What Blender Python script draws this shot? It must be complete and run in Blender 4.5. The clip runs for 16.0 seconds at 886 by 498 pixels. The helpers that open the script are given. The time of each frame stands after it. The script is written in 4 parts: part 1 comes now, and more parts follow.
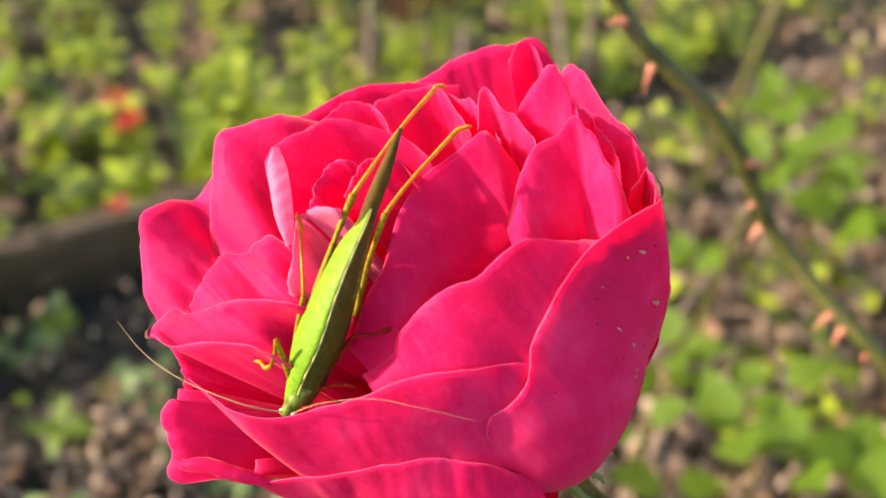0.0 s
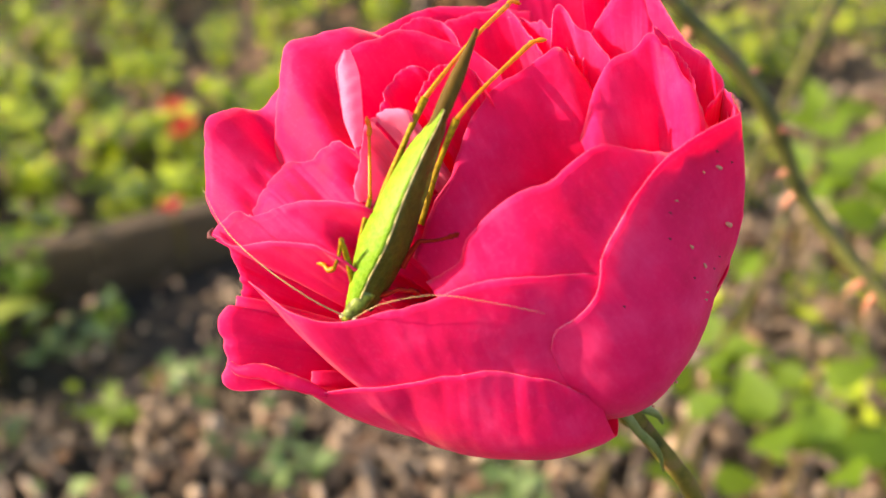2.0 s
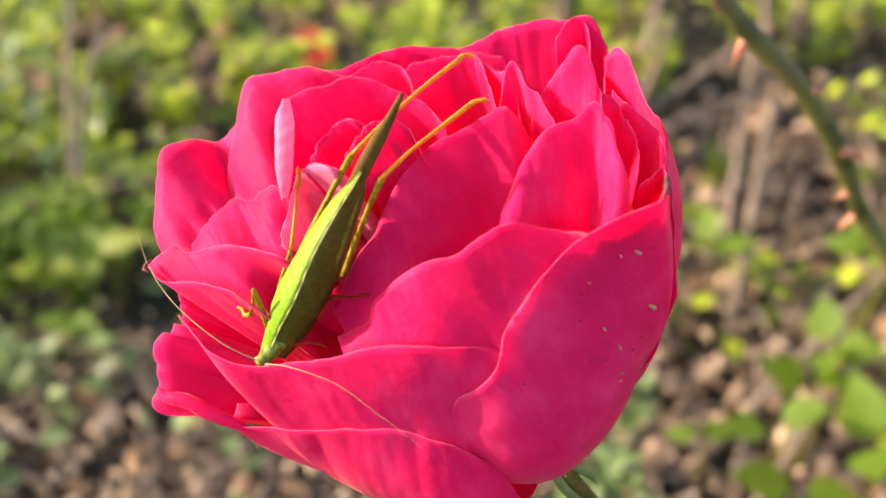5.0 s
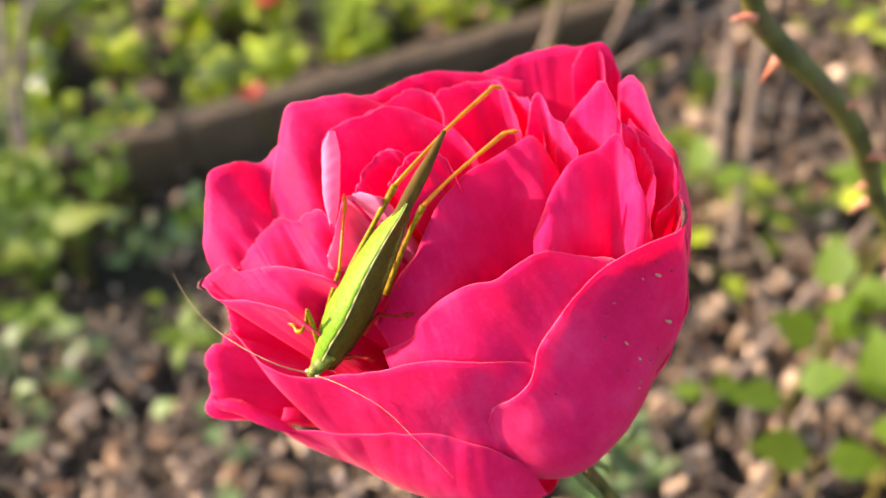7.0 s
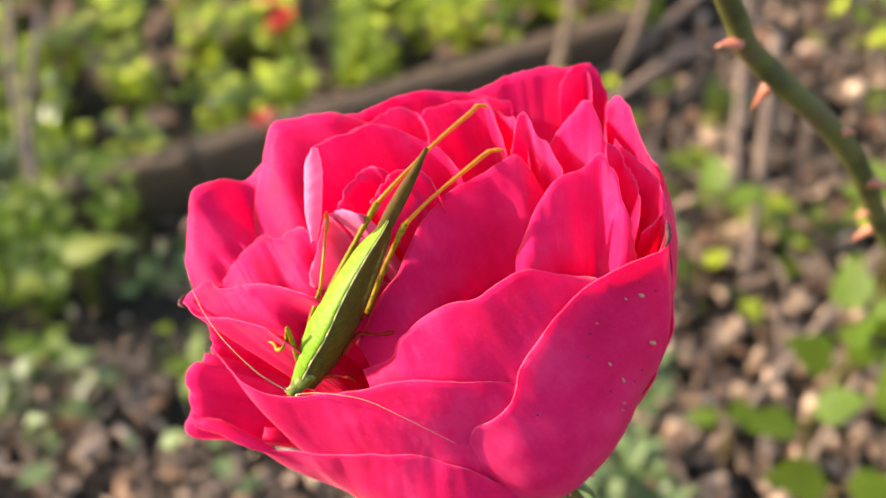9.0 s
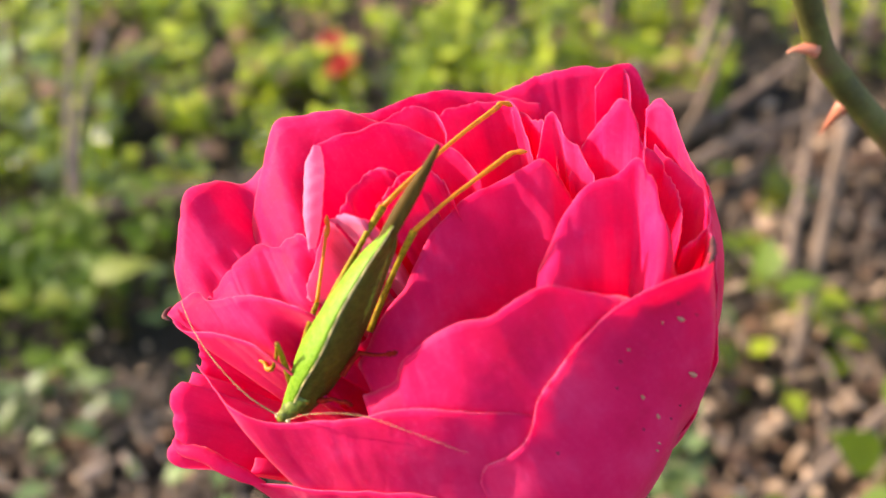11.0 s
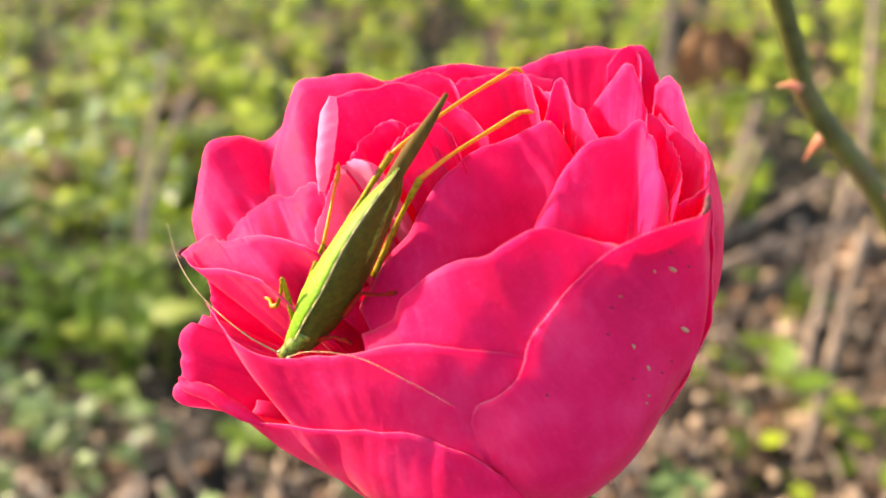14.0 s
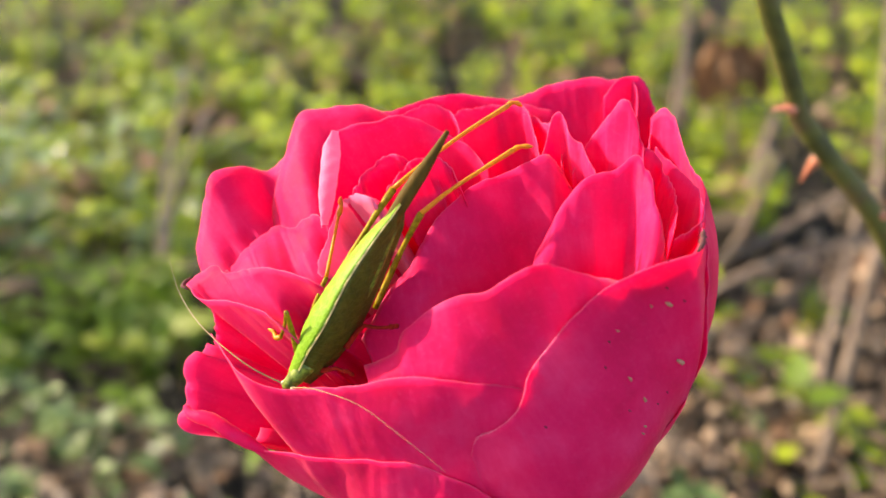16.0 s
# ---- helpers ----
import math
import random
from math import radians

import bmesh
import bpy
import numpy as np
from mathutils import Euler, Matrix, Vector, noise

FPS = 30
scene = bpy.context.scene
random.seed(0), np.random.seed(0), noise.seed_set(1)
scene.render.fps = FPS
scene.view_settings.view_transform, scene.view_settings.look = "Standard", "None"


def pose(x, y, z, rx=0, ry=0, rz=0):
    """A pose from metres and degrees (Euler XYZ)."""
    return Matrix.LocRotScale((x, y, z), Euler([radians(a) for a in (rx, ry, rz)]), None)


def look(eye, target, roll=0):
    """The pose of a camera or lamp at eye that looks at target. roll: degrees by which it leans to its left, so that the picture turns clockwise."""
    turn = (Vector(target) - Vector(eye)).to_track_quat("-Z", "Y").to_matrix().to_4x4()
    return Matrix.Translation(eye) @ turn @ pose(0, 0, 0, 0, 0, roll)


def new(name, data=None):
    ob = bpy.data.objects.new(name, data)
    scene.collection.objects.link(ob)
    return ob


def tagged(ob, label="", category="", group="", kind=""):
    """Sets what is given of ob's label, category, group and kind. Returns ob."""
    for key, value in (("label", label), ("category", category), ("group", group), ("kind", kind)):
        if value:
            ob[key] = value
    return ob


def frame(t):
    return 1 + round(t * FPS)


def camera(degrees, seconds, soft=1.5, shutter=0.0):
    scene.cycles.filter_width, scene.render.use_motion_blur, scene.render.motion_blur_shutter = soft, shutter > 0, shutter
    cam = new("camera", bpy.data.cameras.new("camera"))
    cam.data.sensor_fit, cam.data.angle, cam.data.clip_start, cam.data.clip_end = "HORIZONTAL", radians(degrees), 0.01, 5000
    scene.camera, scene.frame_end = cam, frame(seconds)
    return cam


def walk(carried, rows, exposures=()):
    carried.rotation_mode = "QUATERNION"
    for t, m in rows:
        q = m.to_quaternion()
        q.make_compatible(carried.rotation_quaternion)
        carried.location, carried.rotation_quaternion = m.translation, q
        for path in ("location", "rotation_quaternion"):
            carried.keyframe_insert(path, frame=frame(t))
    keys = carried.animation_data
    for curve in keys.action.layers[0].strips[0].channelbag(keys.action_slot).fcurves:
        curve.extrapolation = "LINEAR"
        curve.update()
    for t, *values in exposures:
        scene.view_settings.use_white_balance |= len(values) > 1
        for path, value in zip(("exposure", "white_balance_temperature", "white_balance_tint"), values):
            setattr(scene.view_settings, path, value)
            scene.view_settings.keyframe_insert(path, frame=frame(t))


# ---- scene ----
from mathutils.bvhtree import BVHTree

LENS = 45.0
cam = camera(LENS, 16.0)
cam.data.dof.use_dof = True
cam.data.dof.focus_distance = 0.147
cam.data.dof.aperture_fstop = 14.5

PATH = [
    (0.0, pose(-0.0028, 0.0003, 0.5148, 49.47, 0.11, -0.67)),
    (0.5, pose(0.0001, -0.0082, 0.5180, 49.64, 0.20, 0.01)),
    (1.0, pose(0.0079, -0.0188, 0.5230, 50.53, 0.49, 1.34)),
    (1.5, pose(0.0068, -0.0214, 0.5134, 51.49, 0.05, 2.12)),
    (2.0, pose(-0.0015, -0.0236, 0.5051, 51.53, 0.55, 2.07)),
    (2.5, pose(0.0026, -0.0230, 0.5158, 51.97, 0.89, 3.52)),
    (3.0, pose(0.0215, -0.0130, 0.5235, 51.04, 0.74, 6.02)),
    (3.5, pose(0.0298, -0.0095, 0.5227, 48.92, 0.92, 8.59)),
    (4.0, pose(0.0480, -0.0083, 0.5199, 49.15, 2.67, 12.75)),
    (6.5, pose(0.0194, 0.0711, 0.5121, 41.10, 6.17, 8.19)),
    (7.0, pose(0.0249, 0.0745, 0.5138, 40.42, 6.22, 7.64)),
    (7.5, pose(0.0297, 0.0764, 0.5160, 40.38, 6.46, 7.41)),
    (8.0, pose(0.0306, 0.0803, 0.5118, 41.22, 6.31, 7.06)),
    (8.5, pose(0.0317, 0.0804, 0.5118, 41.23, 6.74, 7.34)),
    (9.0, pose(0.0331, 0.0842, 0.5093, 41.43, 7.88, 7.96)),
    (9.5, pose(0.0336, 0.0910, 0.4986, 42.68, 8.60, 8.68)),
    (12.0, pose(0.0345, 0.0843, 0.4809, 47.54, 3.58, 17.12)),
    (12.5, pose(0.0368, 0.0772, 0.4802, 48.20, 3.98, 18.22)),
    (13.0, pose(0.0517, 0.0496, 0.4929, 51.98, 3.52, 20.04)),
    (13.5, pose(0.0482, 0.0367, 0.4917, 53.64, 2.58, 18.98)),
    (14.0, pose(0.0475, 0.0352, 0.4879, 53.47, 2.51, 18.98)),
    (14.5, pose(0.0491, 0.0363, 0.4879, 53.32, 2.53, 19.19)),
    (15.0, pose(0.0520, 0.0334, 0.4909, 53.62, 2.70, 19.64)),
    (15.5, pose(0.0508, 0.0329, 0.4933, 53.78, 2.73, 19.89)),
    (16.0, pose(0.0533, 0.0322, 0.4935, 54.05, 3.12, 20.04)),
]
SWAY = [
    (0.0, pose(-0.0071, -0.0288, 0.0093, 1.62, -3.63, -0.81)),
    (0.5, pose(-0.0050, -0.0324, 0.0130, 1.30, -2.94, -0.91)),
    (1.0, pose(-0.0047, -0.0380, 0.0150, 1.07, -4.25, -0.82)),
    (1.5, pose(-0.0047, -0.0399, 0.0126, 2.18, -4.04, -0.72)),
    (2.0, pose(-0.0029, -0.0440, 0.0146, 2.35, -2.35, -0.75)),
    (2.5, pose(-0.0049, -0.0476, 0.0174, 2.42, -3.47, -0.48)),
    (3.0, pose(-0.0013, -0.0416, 0.0179, 2.07, -3.48, -0.15)),
    (3.5, pose(0.0017, -0.0383, 0.0198, 1.31, -2.58, -0.41)),
    (4.0, pose(0.0046, -0.0401, 0.0191, 1.78, -2.32, 0.81)),
    (6.5, pose(-0.0021, 0.0301, -0.0099, -3.58, 2.72, -2.64)),
    (7.0, pose(-0.0035, 0.0335, -0.0133, -3.85, 2.74, -2.22)),
    (7.5, pose(-0.0014, 0.0360, -0.0140, -4.29, 4.27, -2.12)),
    (8.0, pose(-0.0008, 0.0386, -0.0163, -4.14, 4.39, -2.26)),
    (8.5, pose(-0.0027, 0.0385, -0.0168, -4.01, 3.55, -2.08)),
    (9.0, pose(-0.0017, 0.0413, -0.0158, -4.84, 4.38, -2.39)),
    (9.5, pose(-0.0019, 0.0450, -0.0179, -4.10, 5.31, -2.52)),
    (12.0, pose(0.0010, 0.0363, -0.0249, -0.57, -0.28, 2.36)),
    (12.5, pose(0.0028, 0.0329, -0.0207, 0.05, 0.85, 2.27)),
    (13.0, pose(0.0066, 0.0148, -0.0124, 1.84, 0.33, 3.81)),
    (13.5, pose(0.0027, 0.0039, -0.0073, 2.60, -1.15, 2.09)),
    (14.0, pose(0.0049, 0.0044, -0.0047, 1.91, 0.35, 1.78)),
    (14.5, pose(0.0052, 0.0047, -0.0048, 1.81, 0.50, 2.08)),
    (15.0, pose(0.0033, 0.0028, -0.0047, 1.82, -0.61, 1.75)),
    (15.5, pose(0.0041, 0.0013, -0.0047, 2.91, -0.33, 2.15)),
    (16.0, pose(0.0076, 0.0008, -0.0031, 2.47, 1.36, 3.08)),
]

walk(cam, PATH, [(0.0, 1.47, 7350, 11), (1.0, 1.71, 7650, 11), (2.0, 1.62, 7950, 11), (4.0, 1.64, 7900, 11), (6.5, 1.70, 7250, 15), (8.0, 1.55, 7200, 15), (9.5, 1.58, 7150, 15), (12.0, 1.40, 7200, 15), (12.5, 1.30, 7200, 15),
                 (13.0, 1.48, 7400, 11), (13.5, 1.53, 7450, 11), (14.0, 1.90, 7700, 11), (15.0, 1.88, 7700, 11), (15.5, 1.70, 7600, 11), (16.0, 1.60, 7600, 11)])

# ---- daylight: low sun behind the bloom, from the side ----
SUN_EL, SUN_AZ = 28.0, 88.0        # degrees above the horizon, and to the left of straight ahead
to_sun = Vector((-math.cos(radians(SUN_EL)) * math.sin(radians(SUN_AZ)),
                 math.cos(radians(SUN_EL)) * math.cos(radians(SUN_AZ)), math.sin(radians(SUN_EL))))
world = bpy.data.worlds.new("sky")
world.use_nodes = True
scene.world = world
sky = world.node_tree.nodes.new("ShaderNodeTexSky")
sky.sky_type = "NISHITA"
sky.sun_disc = False
sky.sun_elevation = radians(SUN_EL)
sky.sun_rotation = math.atan2(to_sun.x, to_sun.y)
world.node_tree.nodes["Background"].inputs[1].default_value = 0.15
world.node_tree.links.new(sky.outputs[0], world.node_tree.nodes["Background"].inputs[0])
sun = new("sun", bpy.data.lights.new("sun", "SUN"))
sun.data.energy = 3.6
sun.data.angle = radians(0.5)
sun.data.color = (1.0, 0.90, 0.74)
sun.matrix_world = look(to_sun * 5, (0, 0, 0))


# ---- materials ----
def material(name):
    m = bpy.data.materials.new(name)
    m.use_nodes = True
    nt = m.node_tree
    nt.nodes.clear()
    out = nt.nodes.new("ShaderNodeOutputMaterial")
    return m, nt, out


def node(nt, kind, **inputs):
    n = nt.nodes.new(kind)
    for k, v in inputs.items():
        n.inputs[k.replace("_", " ")].default_value = v
    return n


def ramp(nt, fac, stops):
    r = nt.nodes.new("ShaderNodeValToRGB")
    while len(r.color_ramp.elements) < len(stops):
        r.color_ramp.elements.new(0.5)
    for e, (p, col) in zip(r.color_ramp.elements, stops):
        e.position, e.color = p, (*col, 1)
    nt.links.new(fac, r.inputs[0])
    return r.outputs[0]


def surface(name, stops, scale, rough=0.6, detail=6.0, bump=0.2, bump_scale=None, through_light=0.0, coords="Object",
            stretch=(1, 1, 1), sheen=0.0, vary=0.0, spec=0.5, dist=0.001, thin=None):
    """Noise-mottled surface; through_light lets a thin leaf or petal glow from behind."""
    m, nt, out = material(name)
    tc = nt.nodes.new("ShaderNodeTexCoord")
    mp = nt.nodes.new("ShaderNodeMapping")
    mp.inputs["Scale"].default_value = stretch
    nt.links.new(tc.outputs[coords], mp.inputs[0])
    n1 = node(nt, "ShaderNodeTexNoise", Scale=scale, Detail=detail, Roughness=0.6)
    nt.links.new(mp.outputs[0], n1.inputs["Vector"])
    fac = n1.outputs[0]
    if vary:
        geo = nt.nodes.new("ShaderNodeNewGeometry")
        mix = nt.nodes.new("ShaderNodeMix")
        mix.inputs[0].default_value = vary
        nt.links.new(n1.outputs[0], mix.inputs[2])
        nt.links.new(geo.outputs["Random Per Island"], mix.inputs[3])
        fac = mix.outputs[0]
    col = ramp(nt, fac, stops)
    p = node(nt, "ShaderNodeBsdfPrincipled", Roughness=rough)
    p.inputs["Specular IOR Level"].default_value = spec
    p.inputs["Sheen Weight"].default_value = sheen
    nt.links.new(col, p.inputs["Base Color"])
    n2 = node(nt, "ShaderNodeTexNoise", Scale=bump_scale or scale * 4, Detail=4.0)
    nt.links.new(mp.outputs[0], n2.inputs["Vector"])
    b = node(nt, "ShaderNodeBump", Strength=bump, Distance=dist)
    nt.links.new(n2.outputs[0], b.inputs["Height"])
    nt.links.new(b.outputs[0], p.inputs["Normal"])
    if through_light:
        tr = nt.nodes.new("ShaderNodeBsdfTranslucent")
        if thin:
            tr.inputs[0].default_value = (*thin, 1)
        else:
            nt.links.new(col, tr.inputs[0])
        mx = nt.nodes.new("ShaderNodeMixShader")
        mx.inputs[0].default_value = through_light
        nt.links.new(p.outputs[0], mx.inputs[1])
        nt.links.new(tr.outputs[0], mx.inputs[2])
        nt.links.new(mx.outputs[0], out.inputs[0])
    else:
        nt.links.new(p.outputs[0], out.inputs[0])
    return m


def petal_material(name="rose_petal", pale=0.0):
    m, nt, out = material(name)
    uv = nt.nodes.new("ShaderNodeTexCoord")
    mp = nt.nodes.new("ShaderNodeMapping")
    mp.inputs["Scale"].default_value = (34, 5.0, 1)
    nt.links.new(uv.outputs["UV"], mp.inputs[0])
    veins = node(nt, "ShaderNodeTexNoise", Scale=1.6, Detail=6.0, Roughness=0.6, Distortion=0.4)
    nt.links.new(mp.outputs[0], veins.inputs["Vector"])
    blotch = node(nt, "ShaderNodeTexNoise", Scale=90.0, Detail=6.0, Roughness=0.65)
    nt.links.new(uv.outputs["Object"], blotch.inputs["Vector"])
    mix = nt.nodes.new("ShaderNodeMix")
    mix.inputs[0].default_value = 0.8
    nt.links.new(veins.outputs[0], mix.inputs[2])
    nt.links.new(blotch.outputs[0], mix.inputs[3])
    base = ramp(nt, mix.outputs[0], [(0.33, (0.68, 0.006 + 0.18 * pale, 0.09 + 0.25 * pale)), (0.5, (0.87, 0.013 + 0.30 * pale, 0.155 + 0.38 * pale)),
                                     (0.67, (0.95, 0.055 + 0.45 * pale, 0.25 + 0.44 * pale))])
    flecks = node(nt, "ShaderNodeTexNoise", Scale=1400.0, Detail=2.0)
    nt.links.new(uv.outputs["Object"], flecks.inputs["Vector"])
    spots = nt.nodes.new("ShaderNodeMapRange")
    spots.inputs[1].default_value, spots.inputs[2].default_value = 0.56, 0.72
    spots.inputs[4].default_value = 0.13
    nt.links.new(flecks.outputs[0], spots.inputs[0])
    flecked = nt.nodes.new("ShaderNodeMix")
    flecked.data_type = "RGBA"
    flecked.inputs[7].default_value = (0.96, 0.13, 0.46, 1)
    nt.links.new(spots.outputs[0], flecked.inputs[0])
    nt.links.new(base, flecked.inputs[6])
    base = flecked.outputs[2]
    # the pale margin of each petal, with the light its thin edge catches painted in
    sep = nt.nodes.new("ShaderNodeSeparateXYZ")
    nt.links.new(uv.outputs["UV"], sep.inputs[0])
    edge = nt.nodes.new("ShaderNodeMapRange")
    edge.inputs[1].default_value, edge.inputs[2].default_value = 0.995, 1.0
    edge.inputs[4].default_value = 0.5
    nt.links.new(sep.outputs[1], edge.inputs[0])
    rimmed = nt.nodes.new("ShaderNodeMix")
    rimmed.data_type = "RGBA"
    rimmed.inputs[7].default_value = (0.95, 0.22, 0.45, 1)
    nt.links.new(edge.outputs[0], rimmed.inputs[0])
    nt.links.new(base, rimmed.inputs[6])
    col = rimmed.outputs[2]
    p = node(nt, "ShaderNodeBsdfPrincipled", Roughness=0.6)
    p.inputs["Specular IOR Level"].default_value = 0.14
    p.inputs["Sheen Weight"].default_value = 0.30
    p.inputs["Sheen Roughness"].default_value = 0.4
    p.inputs["Sheen Tint"].default_value = (1.0, 0.60, 0.58, 1)
    nt.links.new(col, p.inputs["Base Color"])
    cells = node(nt, "ShaderNodeTexNoise", Scale=900.0, Detail=3.0)
    nt.links.new(uv.outputs["Object"], cells.inputs["Vector"])
    add = nt.nodes.new("ShaderNodeMath")
    add.operation = "MULTIPLY_ADD"
    add.inputs[1].default_value = 0.5
    wrinkle = node(nt, "ShaderNodeTexNoise", Scale=260.0, Detail=4.0, Distortion=0.6)
    nt.links.new(uv.outputs["Object"], wrinkle.inputs["Vector"])
    nt.links.new(cells.outputs[0], add.inputs[0])
    nt.links.new(wrinkle.outputs[0], add.inputs[2])
    ribs = nt.nodes.new("ShaderNodeMath")
    ribs.operation = "MULTIPLY_ADD"
    ribs.inputs[1].default_value = 0.25
    nt.links.new(veins.outputs[0], ribs.inputs[0])
    nt.links.new(add.outputs[0], ribs.inputs[2])
    b = node(nt, "ShaderNodeBump", Strength=0.17, Distance=0.0010)
    nt.links.new(ribs.outputs[0], b.inputs["Height"])
    nt.links.new(b.outputs[0], p.inputs["Normal"])
    tr = nt.nodes.new("ShaderNodeBsdfTranslucent")
    tr.inputs[0].default_value = (0.97, 0.010 + 0.20 * pale, 0.20 + 0.25 * pale, 1)
    mx = nt.nodes.new("ShaderNodeMixShader")
    mx.inputs[0].default_value = 0.5
    nt.links.new(p.outputs[0], mx.inputs[1])
    nt.links.new(tr.outputs[0], mx.inputs[2])
    nt.links.new(mx.outputs[0], out.inputs[0])
    return m


def wing_material(name, stops, vein, glow):
    """A fore wing with a net of pale veins on it."""
    m, nt, out = material(name)
    tc = nt.nodes.new("ShaderNodeTexCoord")
    mp = nt.nodes.new("ShaderNodeMapping")
    mp.inputs["Scale"].default_value = (9, 38, 1)
    nt.links.new(tc.outputs["UV"], mp.inputs[0])
    n1 = node(nt, "ShaderNodeTexNoise", Scale=900.0, Detail=5.0)
    nt.links.new(tc.outputs["Object"], n1.inputs["Vector"])
    col = ramp(nt, n1.outputs[0], stops)
    net = nt.nodes.new("ShaderNodeTexVoronoi")
    net.feature = "DISTANCE_TO_EDGE"
    net.inputs["Scale"].default_value = 1.0
    nt.links.new(mp.outputs[0], net.inputs["Vector"])
    line = nt.nodes.new("ShaderNodeMapRange")
    line.inputs[1].default_value, line.inputs[2].default_value = 0.0, 0.10
    line.inputs[3].default_value, line.inputs[4].default_value = 0.38, 0.0
    nt.links.new(net.outputs[0], line.inputs[0])
    mix = nt.nodes.new("ShaderNodeMix")
    mix.data_type = "RGBA"
    mix.inputs[7].default_value = (*vein, 1)
    nt.links.new(line.outputs[0], mix.inputs[0])
    nt.links.new(col, mix.inputs[6])
    p = node(nt, "ShaderNodeBsdfPrincipled", Roughness=0.48)
    p.inputs["Specular IOR Level"].default_value = 0.25
    nt.links.new(mix.outputs[2], p.inputs["Base Color"])
    b = node(nt, "ShaderNodeBump", Strength=0.5, Distance=0.00015)
    nt.links.new(line.outputs[0], b.inputs["Height"])
    nt.links.new(b.outputs[0], p.inputs["Normal"])
    tr = nt.nodes.new("ShaderNodeBsdfTranslucent")
    nt.links.new(mix.outputs[2], tr.inputs[0])
    mx = nt.nodes.new("ShaderNodeMixShader")
    mx.inputs[0].default_value = glow
    nt.links.new(p.outputs[0], mx.inputs[1])
    nt.links.new(tr.outputs[0], mx.inputs[2])
    nt.links.new(mx.outputs[0], out.inputs[0])
    return m


PETAL = petal_material()
PALEPETAL = petal_material("pale_rose_petal", 0.7)
SOIL = surface("dark_soil", [(0.3, (0.008, 0.006, 0.004)), (0.52, (0.026, 0.018, 0.012)), (0.72, (0.08, 0.055, 0.036))], 18, 0.95, bump=1.0, bump_scale=60, dist=0.01)
CHIP = surface("weathered_chips", [(0.2, (0.06, 0.036, 0.022)), (0.5, (0.22, 0.14, 0.085)), (0.9, (0.68, 0.47, 0.32))], 60, 0.55, vary=0.9, bump=0.5, bump_scale=200)
LEAF = surface("green_leaf", [(0.2, (0.016, 0.03, 0.006)), (0.52, (0.13, 0.20, 0.012)), (0.85, (0.70, 0.78, 0.07))], 30, 0.26, through_light=0.45, vary=0.9, bump=0.3, spec=0.55, thin=(0.54, 0.66, 0.02))
DRYLEAF = surface("dry_leaf", [(0.2, (0.06, 0.028, 0.014)), (0.5, (0.17, 0.085, 0.042)), (0.8, (0.34, 0.19, 0.10))], 40, 0.75, through_light=0.15, vary=0.6)
STRAW = surface("bleached_straw", [(0.2, (0.20, 0.14, 0.08)), (0.5, (0.36, 0.27, 0.16)), (0.8, (0.52, 0.42, 0.27))], 60, 0.7, through_light=0.2, vary=0.7)
YELLOWLEAF = surface("yellowing_leaf", [(0.3, (0.17, 0.23, 0.02)), (0.7, (0.32, 0.36, 0.03))], 60, 0.5, through_light=0.45)
ROSELEAF = surface("rose_leaf", [(0.3, (0.03, 0.07, 0.008)), (0.7, (0.12, 0.20, 0.018))], 80, 0.5, through_light=0.45, bump=0.4, vary=0.5, spec=0.25, thin=(0.40, 0.54, 0.012))
SAGELEAF = surface("sage_green_leaf", [(0.25, (0.03, 0.055, 0.02)), (0.5, (0.10, 0.16, 0.055)), (0.8, (0.26, 0.34, 0.13))], 60, 0.42, through_light=0.3, bump=0.3, vary=0.8, spec=0.4, thin=(0.30, 0.42, 0.06))
CANE = surface("green_rose_cane", [(0.3, (0.04, 0.036, 0.012)), (0.5, (0.10, 0.10, 0.024)), (0.7, (0.10, 0.065, 0.034))], 90, 0.5, bump=0.3, spec=0.2)
THORN = surface("red_brown_thorn", [(0.3, (0.35, 0.10, 0.06)), (0.7, (0.55, 0.22, 0.13))], 200, 0.5)
TWIG = surface("grey_brown_twig", [(0.3, (0.09, 0.06, 0.045)), (0.7, (0.25, 0.175, 0.13))], 80, 0.8, bump=0.6, stretch=(1, 1, 0.2))
TIMBER = surface("old_timber", [(0.3, (0.04, 0.024, 0.011)), (0.6, (0.085, 0.052, 0.026)), (0.8, (0.16, 0.10, 0.054))], 25, 0.85, bump=0.8, stretch=(0.15, 1, 1), dist=0.004)
REDFLOWER = surface("scarlet_flower", [(0.3, (0.42, 0.02, 0.012)), (0.7, (0.66, 0.06, 0.02))], 100, 0.5, through_light=0.35)
SEPAL = surface("sepal_green", [(0.3, (0.10, 0.13, 0.03)), (0.7, (0.22, 0.24, 0.07))], 250, 0.5, through_light=0.2)
STEM = surface("olive_stem", [(0.3, (0.05, 0.05, 0.012)), (0.52, (0.13, 0.10, 0.02)), (0.7, (0.17, 0.10, 0.045))], 260, 0.6, spec=0.08, stretch=(1, 1, 0.25), dist=0.0002)
WING = wing_material("green_wing", [(0.25, (0.10, 0.23, 0.006)), (0.5, (0.155, 0.31, 0.010)), (0.8, (0.22, 0.385, 0.022))], (0.29, 0.44, 0.05), 0.12)
# shaded copy of WING: shade and red bounce are put into the colour
SHADEWING = wing_material("shaded_green_wing", [(0.25, (0.036, 0.036, 0.004)), (0.5, (0.064, 0.062, 0.006)), (0.8, (0.105, 0.102, 0.011))], (0.10, 0.09, 0.012), 0.04)
